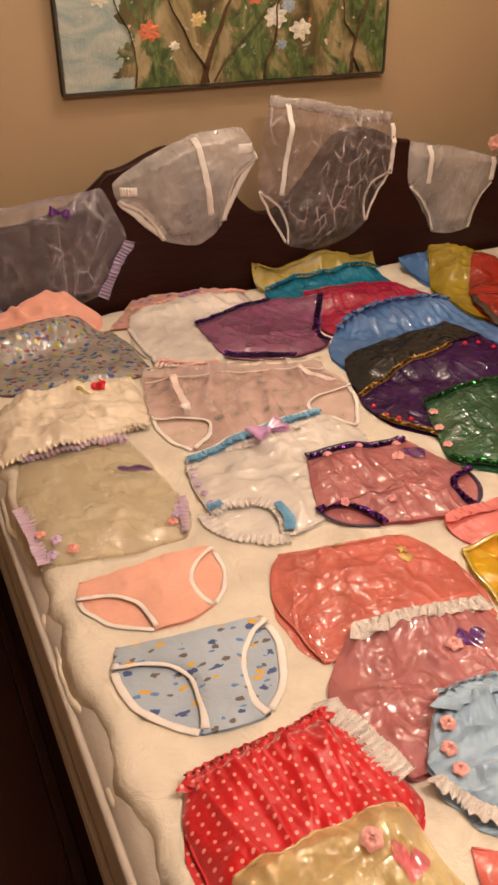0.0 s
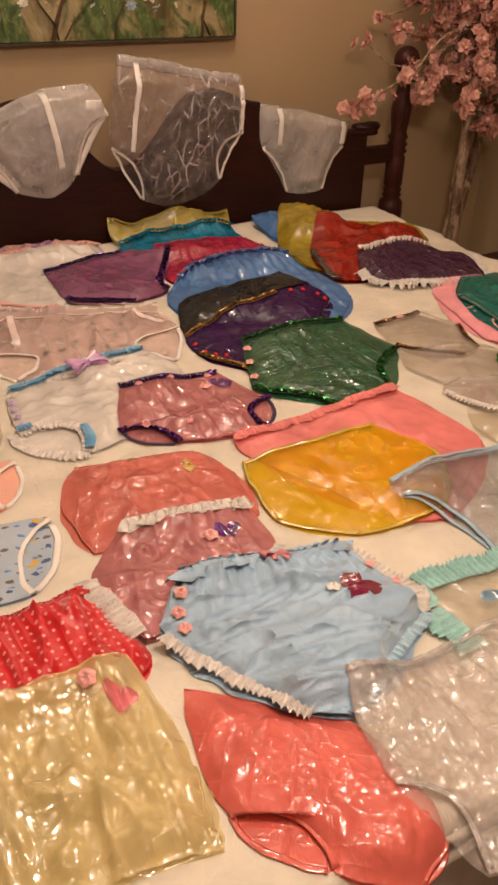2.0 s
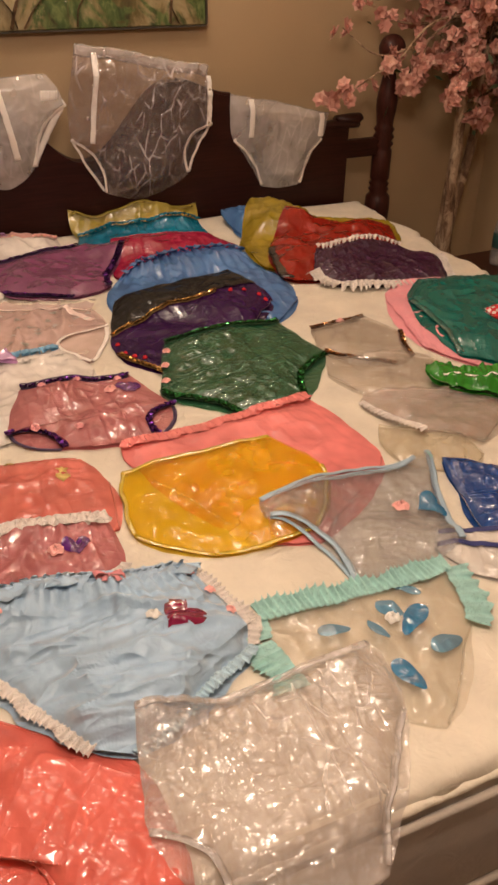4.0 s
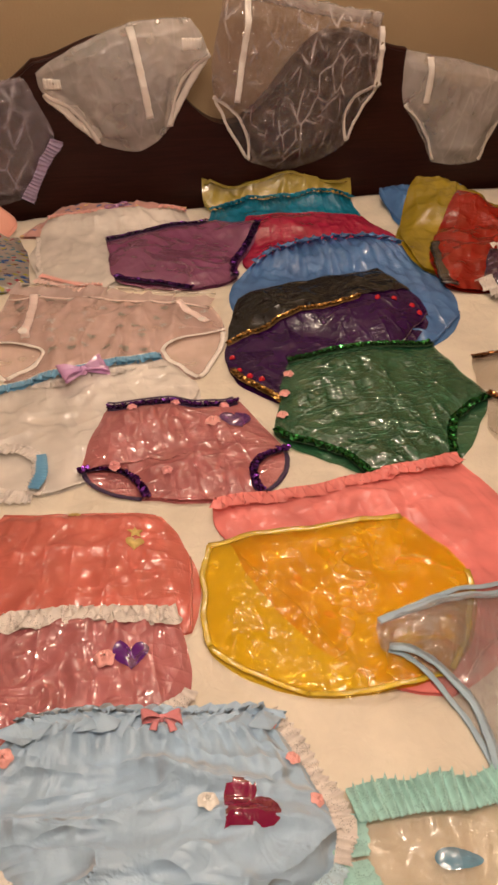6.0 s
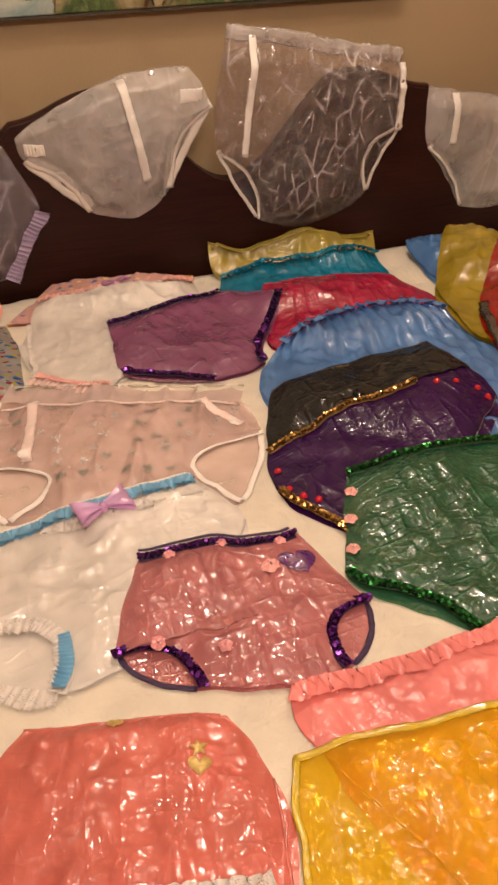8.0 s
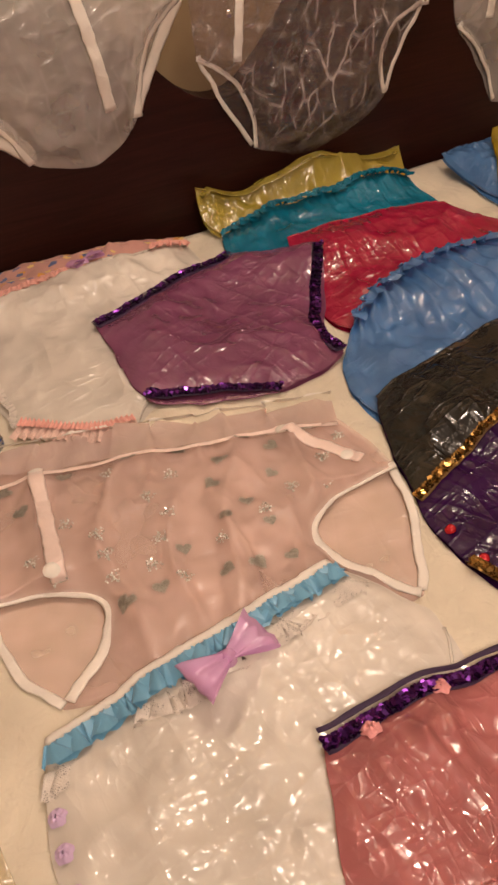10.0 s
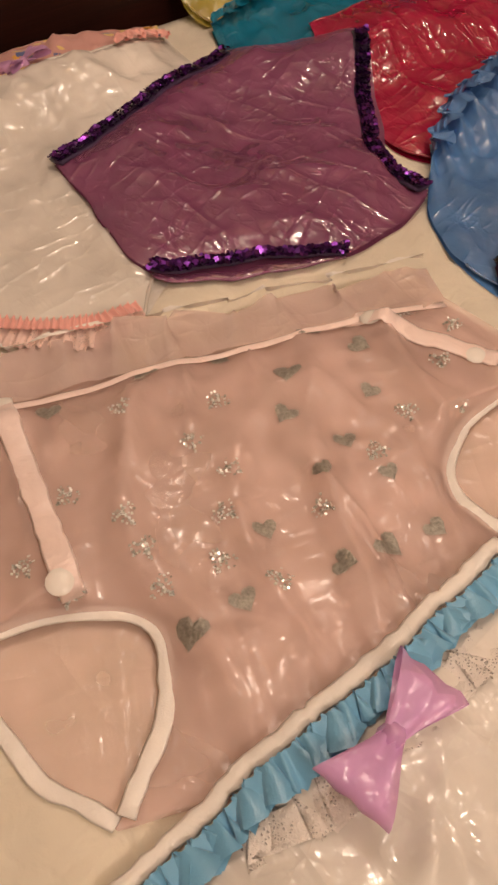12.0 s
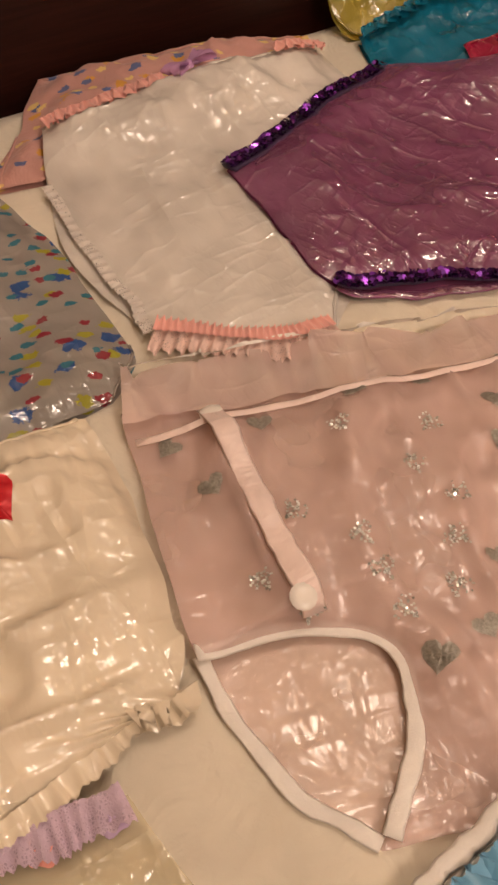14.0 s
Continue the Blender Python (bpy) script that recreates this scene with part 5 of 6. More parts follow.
for wh in ("left", "right"):
    binding(g, wh, CORAL_LOW, 0.005, label="coral leg piping")
    binding(g, wh, CORAL_LOW, 0.004, is_front=False)
GOLD = film("pale_gold_vinyl", (0.88, 0.70, 0.32), 0.50, 0.10, 1.5, (0.98, 0.92, 0.62), None, 1.9)
g = garment("plastic_pants", "shiny pale gold vinyl pants with pink flower patch", "plastic pants", (-0.776, -1.660), -1.4, 0.208, (-0.147, 0.089), (0.122, 0.181), (-0.146, 0.211), (0.110, 0.277), GOLD, thick=0.05, crinkle=0.008, fold=(0.014, 11, 4), cut=(0.35, 0.1), back_bow=(-0.14, -0.14), swell=0.12, pleat=(0.003, 12), leg_pleat=0.002, seed=41)
for v in (0.25, 0.42, 0.60):
    rosette(g, ROSE_PALE, 0.03, v, 0.009, label="small pink ribbon rose")
ROSE_FOIL = film("pink_foil", (0.70, 0.16, 0.18), 0.9, 0.12, 0.8)
shape(g, "heart_patch", heart_line(0.022), ROSE_FOIL, 0.80, 0.22, -30, 0.0012, "glossy pink heart patch")
rosette(g, ROSE_PALE, 0.70, 0.14, 0.014, name="flower", label="pink ribbon flower")
shape(g, "flower_centre", disc_line(0.002, 8), BLACK_BEAD, 0.70, 0.14, 0, 0.008)
g = garment("plastic_pants", "glossy dusty rose vinyl pants with white lace frills", "plastic pants", (-0.467, -1.403), -5.8, 0.218, (-0.185, 0.091), (0.120, 0.111), (-0.144, 0.242), (-0.037, 0.219), ROSE, thick=0.03, crinkle=0.006, swell=0.12, pleat=(0.003, 14), seed=42)
frill(g, "waist", WHITE_LACE, 0.042, 0.007, out=-0.8, label="white lace waist frill", turns=0.014)
frill(g, "left", WHITE_LACE, 0.048, 0.010, label="white lace leg frill", out=0.8)
frill(g, "right", WHITE_LACE, 0.02, 0.006, label="white lace leg frill")
shape(g, "heart_patch", heart_line(0.022), PURPLE_FILM, 0.74, 0.33, 0, 0.0012, "purple foil heart")
rosette(g, ROSE_PALE, 0.62, 0.33, 0.014, name="flower", label="pale pink ribbon flower")
shape(g, "flower_centre", disc_line(0.002, 8), BLACK_BEAD, 0.62, 0.33, 0, 0.008)
for v in (0.62, 0.74, 0.86):
    rosette(g, ROSE_PALE, 0.04, v, 0.010, label="small pink ribbon rose")

GREEN = film("green_vinyl", (0.028, 0.13, 0.062), 0.66, 0.15, 1.1, (0.1, 0.36, 0.2))
g = garment("plastic_pants", "translucent green vinyl pants edged with dark green sequins", "plastic pants", (0.080, -0.843), 3.7, 0.298, (-0.246, 0.193), (0.170, 0.185), (-0.116, 0.338), (0.021, 0.350), GREEN, thick=0.03, crinkle=0.004, cut=(0.22, 0.3), back_bow=(-0.05, -0.05), swell=0.0, seed=51)
for wh in ("waist", "left", "right"):
    sequins(g, wh, GREEN_SEQ, GREEN_BAND, 0.008, label="dark green sequin edging")
for v in (0.14, 0.26, 0.38):
    rosette(g, ROSE_PALE, 0.04, v, 0.011, label="pale pink ribbon rose")
PINK = film("salmon_pink_vinyl", (0.88, 0.26, 0.24), 0.88, 0.22, 0.7, None, None, 0.4)
g = garment("plastic_pants", "salmon pink soft vinyl pants under a yellow pair", "plastic pants", (-0.076, -1.199), 4.3, 0.397, (-0.195, 0.090), (0.221, 0.241), (-0.095, 0.350), (-0.016, 0.395), PINK, thick=0.025, crinkle=0.004, pleat=(0.003, 26), swell=0.12, seed=52)
frill(g, "waist", PINK, 0.030, 0.0025, label="gathered salmon pink waist", out=-1, turns=0.013)
AMBER = film("amber_yellow_vinyl", (0.95, 0.62, 0.02), 0.30, 0.12, 0.8, (0.99, 0.76, 0.05), None, 0.45)
YELLOW_EDGE = film("yellow_vinyl_edge", (0.75, 0.54, 0.04), 0.8, 0.25, 0.6, None, None, 0.4)
g = garment("plastic_pants", "amber yellow translucent vinyl pants with yellow hems", "plastic pants", (-0.158, -1.297), -3.8, 0.288, (-0.165, 0.184), (0.196, 0.117), (-0.057, 0.267), (0.119, 0.271), AMBER, thick=0.022, crinkle=0.003, swell=0.05, cut=(-0.1, -0.1), seed=53)
binding(g, "waist", YELLOW_EDGE, 0.005, label="yellow waist edge")
for wh in ("left", "right", "side_l", "hem"):
    binding(g, wh, YELLOW_EDGE, 0.004, flat=0.15, label="yellow leg edge")
CREAM_R = film("cream_vinyl_pale", (0.90, 0.80, 0.60), 0.3, 0.18, 1.0, (0.98, 0.95, 0.86))
g = garment("plastic_pants", "pale cream vinyl pants lying on the bed", "plastic pants", (0.279, -1.373), -35.1, 0.165, (-0.080, 0.062), (0.111, 0.052), (-0.039, 0.120), (0.075, 0.126), CREAM_R, thick=0.02, crinkle=0.004, seed=54)
DEEP = film("deep_blue_vinyl", (0.008, 0.06, 0.26), 0.95, 0.13, 0.9)
g = garment("plastic_pants", "deep blue glossy vinyl pants on the bed", "plastic pants", (0.36, -1.535), -24, 0.26, (-0.11, 0.09), (0.16, 0.13), (-0.09, 0.21), (0.10, 0.24), DEEP, thick=0.035, crinkle=0.006, pleat=(0.004, 14), seed=55)
AQUA = film("cream_film_with_blue_petals", (0.90, 0.82, 0.66), 0.20, 0.16, 1.1, (0.98, 0.96, 0.9))
g = garment("plastic_pants", "sheer cream pants with blue petals and aqua lace edging", "plastic pants", (-0.075, -1.722), -3.0, 0.309, (-0.162, 0.040), (0.127, 0.111), (-0.147, 0.137), (0.003, 0.244), AQUA, thick=0.02, crinkle=0.005, seed=56)
frill(g, "waist", AQUA_LACE, 0.06, 0.010, label="aqua lace edging", turns=0.010, out=0.8)
frill(g, "left", AQUA_LACE, 0.05, 0.006, label="aqua lace edging", turns=0.016)
frill(g, "side_l", AQUA_LACE, 0.06, 0.006, label="aqua lace edging", turns=0.016)
frill(g, "side_r", AQUA_LACE, 0.05, 0.008, label="aqua lace edging", turns=0.02)
PETAL = film("blue_foil_petal", (0.02, 0.20, 0.40), 0.95, 0.12, 0.6)
PETAL2 = film("pale_blue_foil_petal", (0.14, 0.34, 0.50), 0.8, 0.14, 0.6)
for k, (px, py, a) in enumerate(((-0.030, -1.807, -50), (-0.052, -1.775, 30), (-0.144, -1.778, 80), (-0.088, -1.806, 15), (-0.092, -1.887, 20), (-0.011, -1.860, 100), (-0.006, -1.751, 35))):
    u, v = uv_near(g, px, py)
    shape(g, "petal", leaf_line((0.034, 0.024, 0.024, 0.021, 0.029, 0.028, 0.020)[k], 22), PETAL if k in (0, 4) else PETAL2, u, v, a, 0.0012, "glossy blue petal", 1.0)
rosette(g, WHITE_RIBBON, *uv_near(g, -0.055, -1.792), 0.012, name="flower", label="white ribbon flower")
STRIPE = cloth("navy_ribbon", (0.02, 0.03, 0.16), 0.5, 0.3)
g = garment("cotton_pants", "white pants with navy ribbon edging on the bed", "pants", (0.21, -1.69), -32, 0.2, (-0.1, 0.05), (0.1, 0.06), (-0.05, 0.1), (0.08, 0.11), WHITE_VINYL, thick=0.02, crinkle=0.004, seed=57)
for v in (0.12, 0.45):
    strip(g, STRIPE, (0.02, v), (0.98, v), 0.006, "ribbon", "navy ribbon")
g_clear = film("grey_clear_vinyl", (0.52, 0.50, 0.50), 0.15, 0.12, 1.6, (0.85, 0.87, 0.9), None, 1.1, 0.15)
ICE = cloth("ice_blue_binding", (0.36, 0.50, 0.60), 0.5, 0.4)
g = garment("plastic_pants", "clear grey vinyl pants with ice blue binding and blue heart", "plastic pants", (0.182, -1.575), -111.9, 0.258, (-0.122, 0.014), (0.207, 0.184), (0.041, 0.315), (0.083, 0.306), g_clear, thick=0.03, crinkle=0.005, cut=(-0.05, 0.5), back_bow=(-0.15, 0.3), swell=0.12, seed=58)
for wh in ("waist", "left", "right"):
    binding(g, wh, ICE, 0.006, label="ice blue binding")
for wh in ("left", "right"):
    binding(g, wh, ICE, 0.004, is_front=False)
shape(g, "heart_patch", heart_line(0.030), PETAL, *uv_near(g, 0.143, -1.594), 30, 0.0012, "blue foil heart")
rosette(g, ROSE_PALE, *uv_near(g, 0.094, -1.582), 0.016, name="flower", label="pale pink ribbon flower")
shape(g, "star", star_line(0.010), AQUA_LACE, 0.06, 0.05, 0, 0.002)
SATIN = cloth("pale_blue_satin", (0.38, 0.54, 0.70), 0.32, 0.5, 1500, None, 0.4, (0.38, 1.1, 1), 0.8)
g = garment("satin_bloomers", "pale blue satin bloomers with gathered waist and legs", "bloomers", (-0.418, -1.571), -4.2, 0.273, (-0.193, 0.077), (0.179, 0.180), (-0.060, 0.268), (-0.018, 0.288), SATIN, thick=0.065, crinkle=0.002, fold=(0.018, 4, 12), pleat=(0.015, 17), leg_pleat=0.007, swell=0.14, seed=59)
frill(g, "waist", SATIN, 0.045, 0.009, name="waistband", label="gathered pale blue satin waistband", out=-0.95, turns=0.017)
frill(g, "left", WHITE_LACE, 0.022, 0.006, label="white lace leg frill")
frill(g, "right", BLUE_LACE, 0.02, 0.006, label="pale blue lace leg frill")
frill(g, "side_r", WHITE_LACE, 0.024, 0.005, label="white lace side frill")
for v in (0.25, 0.40, 0.52):
    rosette(g, ROSE_PALE, 0.06, v, 0.011, label="small pink ribbon rose")
for v in (0.06, 0.2, 0.35):
    rosette(g, ROSE_PALE, 0.97, v, 0.009, label="small pink ribbon rose")
BERRY = film("berry_red_foil", (0.22, 0.006, 0.05), 1.0, 0.14, 0.5)
shape(g, "heart_patch", heart_line(0.032), BERRY, *uv_near(g, -0.338, -1.705), -50, 0.0012, "berry red foil heart")
rosette(g, WHITE_RIBBON, *uv_near(g, -0.372, -1.692), 0.012, name="flower", label="cream ribbon flower")
ROSE_BOW = cloth("rose_satin_ribbon", (0.72, 0.25, 0.27), 0.4, 0.3)
bow(g, ROSE_BOW, 0.55, 0.06, 0.022, 0, "rose satin bow")
rosette(g, ROSE_PALE, 0.55, 0.05, 0.010, label="small pink ribbon rose")
CLEAR_W = film("clear_white_vinyl", (0.97, 0.86, 0.80), 0.22, 0.12, 1.5, (0.995, 0.97, 0.955), None, 1.8, 0.15)
g = garment("plastic_pants", "crinkled clear white vinyl pants hanging over the foot of the bed", "plastic pants", (-0.277, -1.822), -1.1, 0.318, (-0.190, 0.148), (0.163, 0.102), (-0.142, 0.261), (0.041, 0.259), CLEAR_W, thick=0.05, crinkle=0.005, fold=(0.003, 9, 9), cut=(0.5, 0.1), back_bow=(-0.1, -0.1), swell=0.08, pleat=(0.003, 20), leg_pleat=0.002, seed=60)
for wh in ("left", "right"):
    binding(g, wh, FROST, 0.005, label="frosted leg elastic")
binding(g, "waist", FROST, 0.006, label="frosted waist elastic")

# -- far side of the bed --
g = garment("plastic_pants", "sky blue vinyl pants by the headboard under an olive pair", "plastic pants", (0.52, -0.05), -1, 0.24, (-0.12, 0.1), (0.1, 0.2), (-0.1, 0.24), (0.06, 0.27), SKY, rise=0.03, thick=0.05, crinkle=0.007, pleat=(0.005, 14), seed=61)
OLIVE = film("olive_yellow_vinyl", (0.42, 0.31, 0.02), 0.78, 0.15, 1.0)
g = garment("plastic_pants", "olive yellow vinyl pants spread by the headboard", "plastic pants", (0.689, -0.176), -23.3, 0.447, (-0.254, 0.203), (0.239, 0.151), (-0.186, 0.474), (0.140, 0.299), OLIVE, rise=0.012, thick=0.035, crinkle=0.007, pleat=(0.004, 18), seed=62)
RED_F = film("scarlet_vinyl", (0.33, 0.014, 0.006), 0.9, 0.15, 1.0)
g = garment("plastic_pants", "scarlet red vinyl pants with dark legs", "plastic pants", (0.694, -0.279), -21.7, 0.329, (-0.217, 0.222), (0.172, 0.138), (-0.195, 0.427), (-0.041, 0.393), RED_F, thick=0.04, crinkle=0.006, seed=63)
binding(g, "left", BLACK_FILM, 0.02, flat=0.2, label="smoky black leg")
binding(g, "right", BLACK_FILM, 0.02, flat=0.2, label="smoky black leg")
PLUM = film("plum_vinyl", (0.055, 0.012, 0.05), 0.85, 0.13, 1.2)
g = garment("plastic_pants", "dark plum vinyl pants with white lace frills", "plastic pants", (0.647, -0.492), 4.0, 0.298, (-0.205, 0.099), (0.218, 0.095), (-0.172, 0.177), (0.114, 0.277), PLUM, thick=0.035, crinkle=0.006, seed=64)
frill(g, "waist", WHITE_LACE, 0.045, 0.010, turns=0.016, out=-0.5, label="white lace waist frill")
frill(g, "left", WHITE_LACE, 0.045, 0.010, turns=0.016, label="white lace leg frill")
frill(g, "hem", WHITE_LACE, 0.05, 0.010, turns=0.016, label="white lace leg frill")
frill(g, "right", WHITE_LACE, 0.025, 0.008, label="white lace leg frill")
PINK_FLEECE = cloth("candy_pink_plush", (0.86, 0.34, 0.38), 0.95, 0.8, 400)
g = garment("plush_pants", "candy pink plush pants under a teal pair", "pants", (0.794, -0.754), -9.8, 0.353, (-0.233, 0.091), (0.115, 0.243), (-0.248, 0.365), (-0.140, 0.515), PINK_FLEECE, thick=0.03, crinkle=0.003, swell=0.15, seed=65)
TEAL = film("teal_green_vinyl", (0.005, 0.17, 0.14), 0.86, 0.15, 0.9)
TEAL_BAND = film("teal_green_binding", (0.004, 0.13, 0.11), 1.0, 0.25, 0.8)
g = garment("plastic_pants", "teal green vinyl pants with gathered waist", "plastic pants", (0.822, -0.807), -10.6, 0.326, (-0.231, 0.106), (0.081, 0.207), (-0.226, 0.387), (-0.149, 0.456), TEAL, thick=0.03, crinkle=0.004, cut=(0.06, 0.06), swell=0.1, pleat=(0.003, 16), seed=66)
for wh in ("waist", "left", "right", "side_l"):
    binding(g, wh, TEAL_BAND, 0.009, flat=0.5, label="teal gathered binding")
CLEAR_G = film("clear_beige_vinyl", (0.70, 0.62, 0.54), 0.14, 0.13, 1.3, (0.97, 0.94, 0.9))
BROWN_BAND = cloth("brown_band", (0.12, 0.05, 0.02), 0.6)
g = garment("plastic_pants", "clear vinyl pants edged with brown sequins", "plastic pants", (0.362, -0.884), 6.0, 0.154, (-0.129, 0.125), (0.106, 0.109), (-0.010, 0.239), (0.052, 0.223), CLEAR_G, thick=0.025, crinkle=0.005, cut=(0.05, 0.08), seed=67)
for wh in ("waist", "left", "right"):
    sequins(g, wh, BROWN_SEQ, BROWN_BAND, 0.006, label="brown sequin edging")
rosette(g, ROSE_PALE, 0.5, 0.05, 0.012, label="pink ribbon rose")
g = garment("plastic_pants", "plain clear vinyl pants lying on the bed", "plastic pants", (0.358, -1.082), -21.0, 0.235, (-0.125, 0.074), (0.153, 0.058), (-0.059, 0.152), (0.110, 0.163), CLEAR_G, thick=0.025, crinkle=0.005, seed=68)
CONFETTI = film("clear_vinyl_with_confetti", (0.70, 0.63, 0.56), 0.28, 0.14, 1.3, (0.97, 0.94, 0.9), prints([(0.75, 0.08, 0.05), (0.02, 0.35, 0.40), (0.80, 0.25, 0.25), (0.75, 0.72, 0.66)], 75, 0.22, 1.0, 0.8))
g = garment("plastic_pants", "clear vinyl pants printed with coloured confetti", "plastic pants", (0.367, -1.252), -15.9, 0.266, (-0.150, 0.024), (0.150, 0.078), (-0.055, 0.164), (0.051, 0.192), CONFETTI, thick=0.025, crinkle=0.005, seed=69)
frill(g, "left", WHITE_LACE, 0.02, 0.005, label="white lace frill")
GRASS = film("grass_green_vinyl", (0.03, 0.26, 0.02), 0.95, 0.16, 0.8)
g = garment("plastic_pants", "grass green vinyl pants crumpled on the bed", "plastic pants", (0.492, -1.215), -18.7, 0.177, (-0.090, 0.033), (0.089, 0.050), (-0.061, 0.098), (0.048, 0.105), GRASS, thick=0.045, crinkle=0.01, pleat=(0.006, 12), seed=70)
strip(g, WHITE_TRIM, (0.1, 0.7), (0.9, 0.75), 0.004, "drawstring")
RED_SPOT = film("red_vinyl_with_white_spots", (0.60, 0.02, 0.03), 1.0, 0.25, 0.6, None, dots((0.8, 0.7, 0.65), 60, 0.3, 0.5))
g = garment("plastic_pants", "red and white spotted pants lying on a teal pair", "plastic pants", (0.80, -1.0), 10, 0.22, (-0.12, 0.05), (0.12, 0.06), (-0.05, 0.14), (0.06, 0.15), RED_SPOT, thick=0.03, crinkle=0.005, pleat=(0.003, 12), seed=71)

# ---- blossom tree ----
BARK, bt, bp, bo = nodes("birch_like_bark")
bw = place_of(bt, (1, 1, 0.35))
bt.links.new(ramp(bt, noise_of(bt, bw, 28, 5, 0.7, 1.0), [(0.3, (0.07, 0.035, 0.02)), (0.45, (0.22, 0.13, 0.075)), (0.6, (0.55, 0.40, 0.26)), (0.75, (0.16, 0.09, 0.05))]), bp.inputs["Base Color"])
bp.inputs["Roughness"].default_value = 0.85
bump(bt, bp, noise_of(bt, bw, 60, 5, 0.7), 0.7, 0.01)
PETALS, qt, qp, qo = nodes("pink_silk_petals")
qg = qt.nodes.new("ShaderNodeNewGeometry")
qt.links.new(ramp(qt, qg.outputs["Random Per Island"], [(0.0, (0.45, 0.19, 0.15)), (0.5, (0.62, 0.31, 0.25)), (1.0, (0.76, 0.47, 0.37))]), qp.inputs["Base Color"])
qp.inputs["Roughness"].default_value = 0.8
LEAF = plain("dull_green_leaf", (0.05, 0.07, 0.025), 0.7, 0, 40, 0.1, 0.3)
POT = wood("dark_wicker", (0.10, 0.05, 0.025))
rt = random.Random(21)
tree = tagged(new("blossom_tree"), "artificial cherry blossom tree with birch-like trunks in the corner", "tree")
foot = Vector((1.36, 0.02, 0.0))
trunks = (((0.0, 0.0, 0.20), (0.0, 0.02, 0.6), (0.0, 0.03, 0.95), (-0.04, 0.04, 1.25), (-0.08, 0.02, 1.6)),
          ((0.02, 0.02, 0.20), (0.02, 0.03, 0.5), (0.085, 0.05, 0.78), (0.09, 0.05, 1.1), (0.12, 0.03, 1.55)),
          ((-0.02, 0.03, 0.20), (0.0, 0.05, 0.55), (0.03, 0.07, 0.85), (0.05, 0.08, 1.2), (0.0, 0.08, 1.7)))
tips = []
def bezier_path(ps, n):
    ps = [Vector(p) for p in ps]
    out = []
    for k in range(len(ps) - 1):
        a, b = ps[k], ps[k + 1]
        ta = (b - ps[k - 1]) / 2 if k else b - a
        tb = (ps[k + 2] - a) / 2 if k + 2 < len(ps) else b - a
        for i in range(n):
            s = i / n
            out.append(a * (2 * s ** 3 - 3 * s * s + 1) + ta * (s ** 3 - 2 * s * s + s) + b * (3 * s * s - 2 * s ** 3) + tb * (s ** 3 - s * s))
    out.append(ps[-1])
    return out
for ti, tr in enumerate(trunks):
    path = [foot + p for p in bezier_path(tr, 8)]
    rad = [(0.026 if ti < 2 else 0.016) * (1 - 0.6 * i / len(path)) * (1 + 0.08 * rt.uniform(-1, 1)) for i in range(len(path))]
    smooth(part("trunk", tube(path, rad, 9), BARK, tree, "mottled brown birch-like trunk"))
    for b in range(15):
        i = rt.randint(int(len(path) * 0.55), len(path) - 1)
        a = rt.uniform(0, 6.283)
        ln = rt.uniform(0.15, 0.42)
        d = Vector((math.cos(a), math.sin(a) * 0.45 - 0.2, rt.uniform(0.0, 0.8))).normalized()
        br = [path[i] + d * ln * s + Vector((0, 0, -0.10 * s * s)) + Vector((rt.uniform(-1, 1), rt.uniform(-1, 1), rt.uniform(-1, 1))) * 0.012 for s in (0, 0.25, 0.5, 0.75, 1.0)]
        br = [Vector((min(p.x, RIGHT_X - 0.04), min(p.y, WALL_Y - 0.04), p.z)) for p in br]
        smooth(part("branch", tube(br, [0.006, 0.005, 0.004, 0.003, 0.002], 5), BARK, tree))
        tips += br[1:] + [br[2].lerp(br[3], 0.5), br[3].lerp(br[4], 0.5)]
for b in range(26):
    a = Vector((rt.uniform(1.30, 1.46), 0.03, rt.uniform(1.1, 1.35)))
    e = Vector((rt.uniform(1.12, 1.58), rt.uniform(-0.16, 0.14), rt.uniform(1.08, 1.62)))
    br = [a.lerp(e, s) + Vector((0, 0, 0.05 * math.sin(3.1 * s))) for s in (0, 0.3, 0.6, 0.8, 1.0)]
    smooth(part("branch", tube(br, [0.005, 0.004, 0.003, 0.0025, 0.002], 5), BARK, tree))
    tips += br[2:] + [br[2].lerp(br[3], 0.5), br[3].lerp(br[4], 0.5)]
# low sprays that reach out in front of the bedpost
for br in (((1.34, 0.02, 1.22), (1.16, 0.0, 1.20), (1.04, -0.01, 1.10), (0.96, -0.01, 1.06), (0.87, 0.0, 1.01), (0.79, 0.01, 0.985)), ((1.34, 0.02, 1.24), (1.18, 0.02, 1.16), (1.13, 0.0, 1.07), (1.09, 0.0, 1.03)),
           ((1.32, 0.03, 1.30), (1.12, 0.04, 1.30), (1.0, 0.05, 1.27), (0.93, 0.06, 1.26)), ((1.10, 0.0, 1.13), (0.98, 0.03, 1.11), (0.86, 0.06, 1.19)), ((1.40, 0.0, 1.2), (1.46, -0.06, 1.1), (1.44, -0.1, 1.0))):
    pth = bezier_path(br, 5)
    smooth(part("branch", tube(pth, [0.005 * (1 - 0.7 * i / len(pth)) for i in range(len(pth))], 5), BARK, tree, "thin brown twig"))
    tips += [pth[-1], pth[-1], pth[len(pth) // 2], pth[int(len(pth) * 0.65)], pth[int(len(pth) * 0.8)], pth[int(len(pth) * 0.4)]] if br[0][0] > 1.2 and br[2][2] < 1.25 else [pth[-1]]
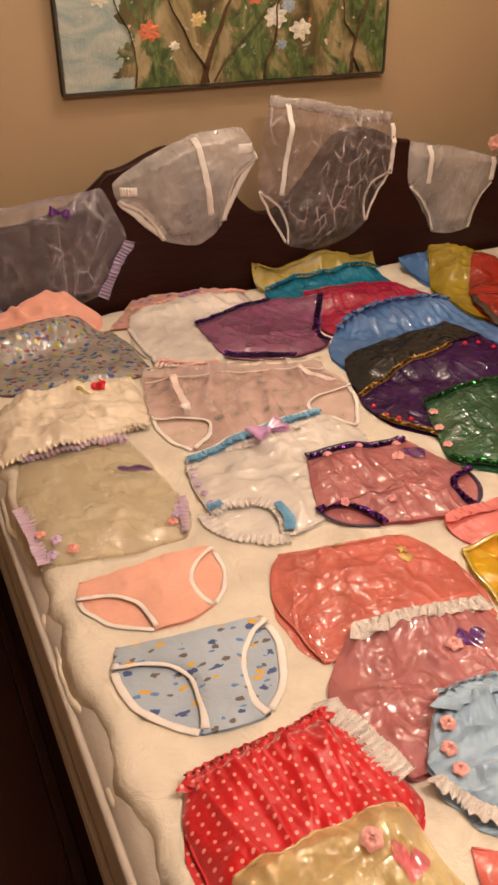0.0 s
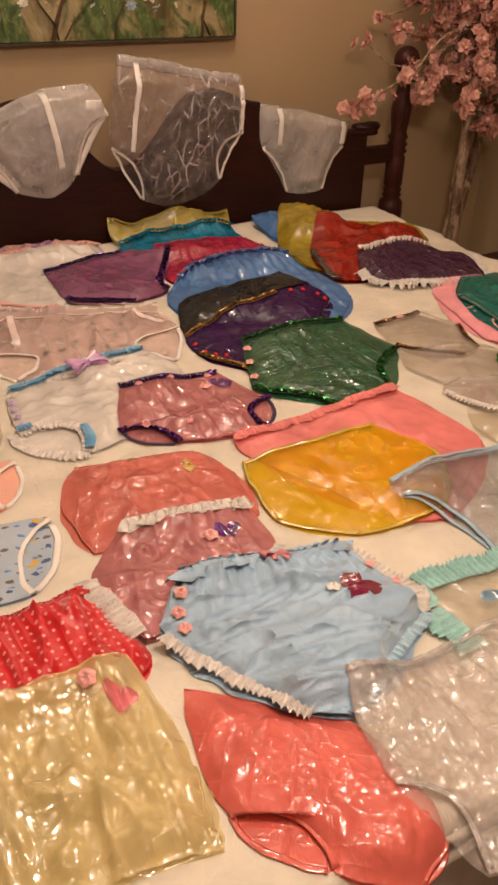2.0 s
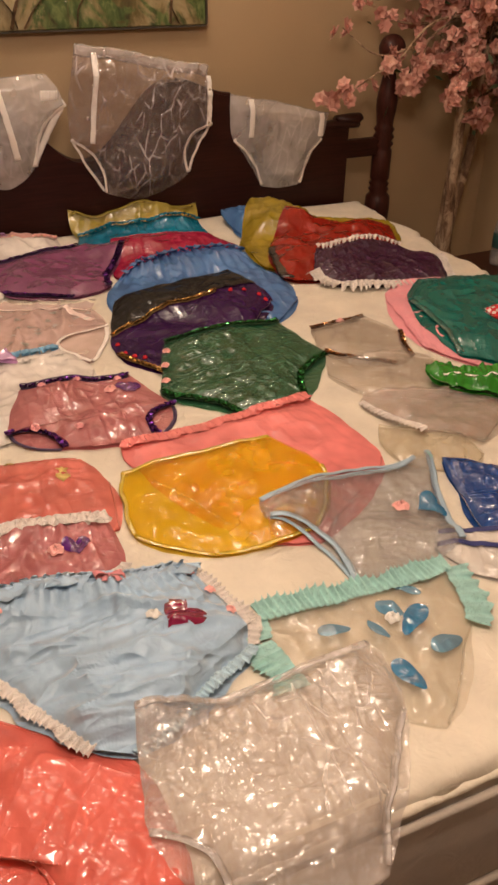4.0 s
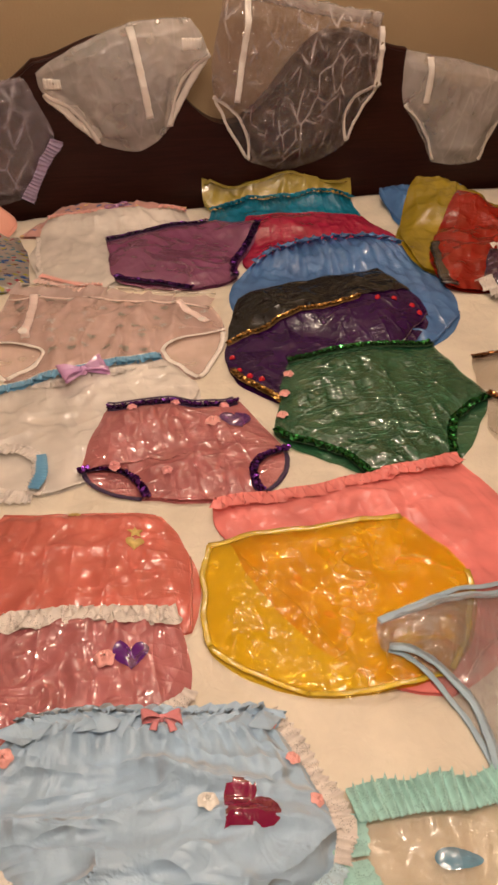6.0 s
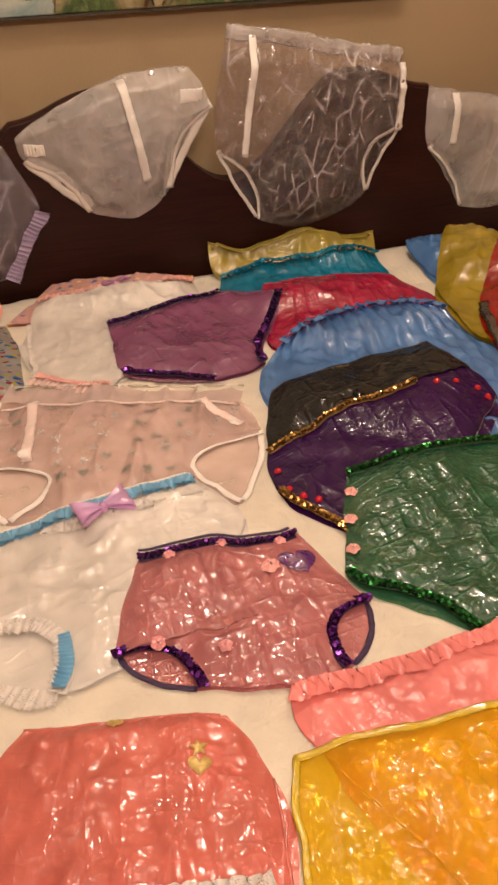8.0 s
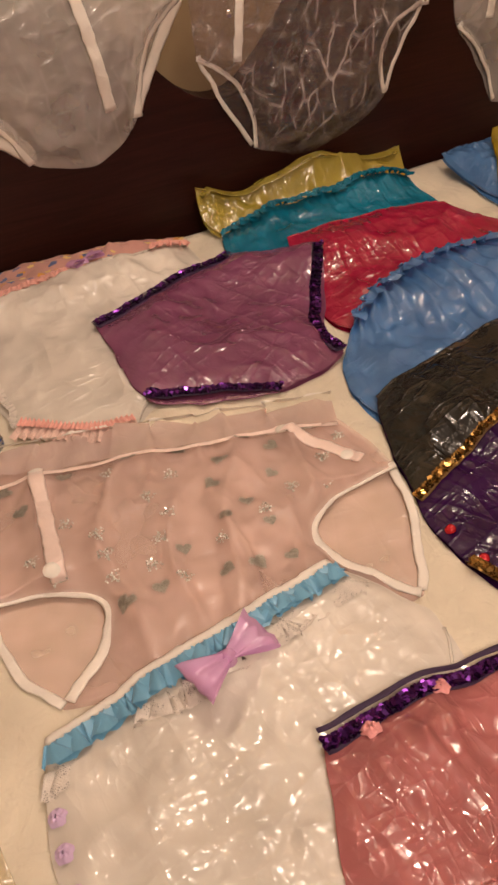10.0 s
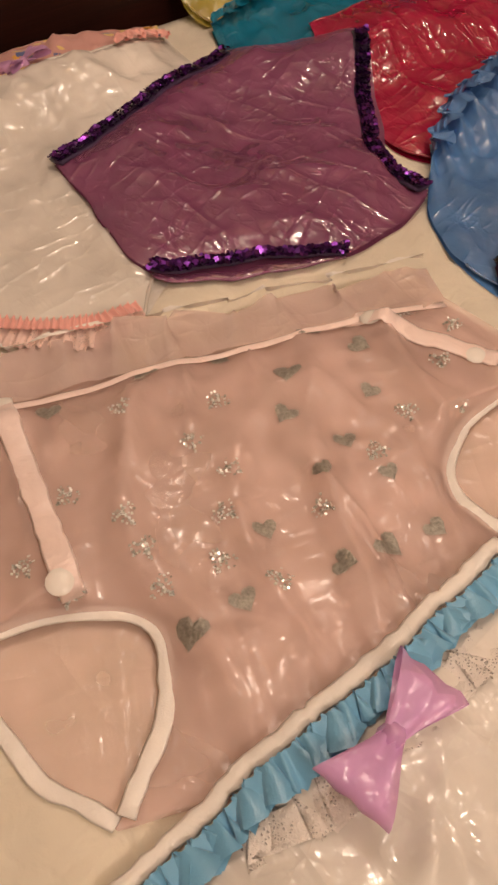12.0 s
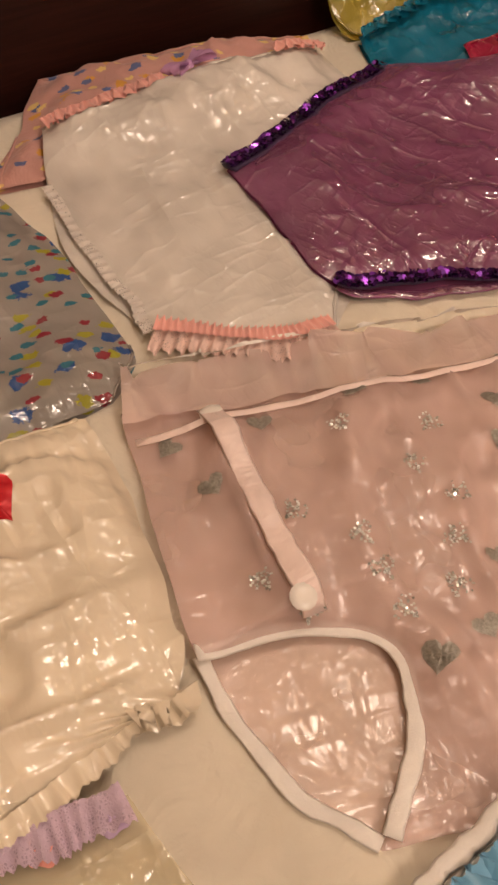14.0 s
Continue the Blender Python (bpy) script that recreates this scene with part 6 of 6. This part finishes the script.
def blossom(c, r, pieces):
    nr = Vector((rt.uniform(-1, 1), rt.uniform(-1.6, 0.4), rt.uniform(-0.5, 1))).normalized()
    a = nr.orthogonal().normalized()
    b = nr.cross(a)
    ph = rt.uniform(0, 6.28)
    for ring, cnt, reach, lift in ((0, 6, 1.0, 0.15), (1, 5, 0.62, 0.45)):
        for k in range(cnt):
            t = ph + ring * 0.5 + 6.283 * k / cnt
            o, s = a * math.cos(t) + b * math.sin(t), -a * math.sin(t) + b * math.cos(t)
            q = c + nr * r * lift * 0.2
            pieces.append(([q, q + (o * 0.55 + s * 0.42) * r * reach + nr * r * lift * 0.7, q + o * r * reach * rt.uniform(0.85, 1.1) + nr * r * lift, q + (o * 0.55 - s * 0.42) * r * reach + nr * r * lift * 0.7], [(0, 1, 2, 3)]))
clumps = {}
for i, p in enumerate(tips):
    for k in range(rt.randint(2, 5)):
        c = p + Vector((rt.uniform(-1, 1), rt.uniform(-1, 1), rt.uniform(-1, 1))) * 0.028
        c = Vector((min(c.x, RIGHT_X - 0.04), min(c.y, WALL_Y - 0.03), c.z))
        blossom(c, rt.uniform(0.019, 0.031), clumps.setdefault(i // 12, []))
for key in sorted(clumps):
    tagged(part("blossom_clump", joined(clumps[key]), PETALS, tree), "pink silk cherry blossoms", kind="stuff")
leaves = []
for p in tips[::3]:
    c = p + Vector((rt.uniform(-1, 1), rt.uniform(-1, 1), rt.uniform(-1, 1))) * 0.05
    c.x, c.y = min(c.x, RIGHT_X - 0.05), min(c.y, WALL_Y - 0.05)
    d = Vector((rt.uniform(-1, 1), rt.uniform(-1, 1), rt.uniform(-1, 0.3))).normalized()
    s = d.orthogonal().normalized()
    leaves.append(([c, c + d * 0.02 + s * 0.008, c + d * 0.045, c + d * 0.02 - s * 0.008], [(0, 1, 2, 3)]))
tagged(part("leaf_spray", joined(leaves), LEAF, tree), "small dull green silk leaves", kind="stuff")
smooth(part("pot", turned([(0.0, 0.0), (0.10, 0.0), (0.12, 0.05), (0.14, 0.22), (0.15, 0.23), (0.15, 0.25), (0.13, 0.25), (0.125, 0.21), (0.0, 0.205)], (1.36, 0.03, 0)), POT, tree))

# ---- bottle on a bedside stand ----
NIGHT = wood("dark_bedside_wood", (0.05, 0.018, 0.010))
stand_thing = tagged(new("nightstand"), "small dark wooden bedside stand", "nightstand")
nx, ny, nz = 1.38, -0.34, 0.455
part("tabletop", solid_box(nx - 0.2, ny - 0.2, nz - 0.025, nx + 0.2, ny + 0.2, nz, bevel=0.006), NIGHT, stand_thing)
for sx in (-1, 1):
    for sy in (-1, 1):
        part("leg", solid_box(nx + sx * 0.17 - 0.018, ny + sy * 0.17 - 0.018, 0, nx + sx * 0.17 + 0.018, ny + sy * 0.17 + 0.018, nz - 0.025, bevel=0.004), NIGHT, stand_thing)
PLASTIC = film("clear_bottle_plastic", (0.62, 0.62, 0.62), 0.3, 0.1, 0.4, (0.95, 0.95, 0.95))
LABEL = plain("dark_bottle_label", (0.03, 0.09, 0.08), 0.4, 0, 60, 0.05, 0.3)
CAP = plain("white_bottle_cap", (0.75, 0.72, 0.68), 0.4)
bottle = tagged(new("water_bottle"), "clear plastic water bottle with dark label and white cap", "bottle")
bc = (1.37, -0.27, nz)
smooth(part("body", turned([(0.0, 0.001), (0.028, 0.001), (0.032, 0.01), (0.032, 0.05), (0.030, 0.055), (0.032, 0.06), (0.032, 0.13), (0.026, 0.155), (0.014, 0.18), (0.0125, 0.195)], bc), PLASTIC, bottle))
smooth(part("label", turned([(0.0325, 0.065), (0.033, 0.066), (0.033, 0.115), (0.0325, 0.116)], bc), LABEL, bottle, "dark green and white paper label"))
smooth(part("cap", turned([(0.0, 0.196), (0.0145, 0.1965), (0.0145, 0.212), (0.0, 0.213)], bc), CAP, bottle))
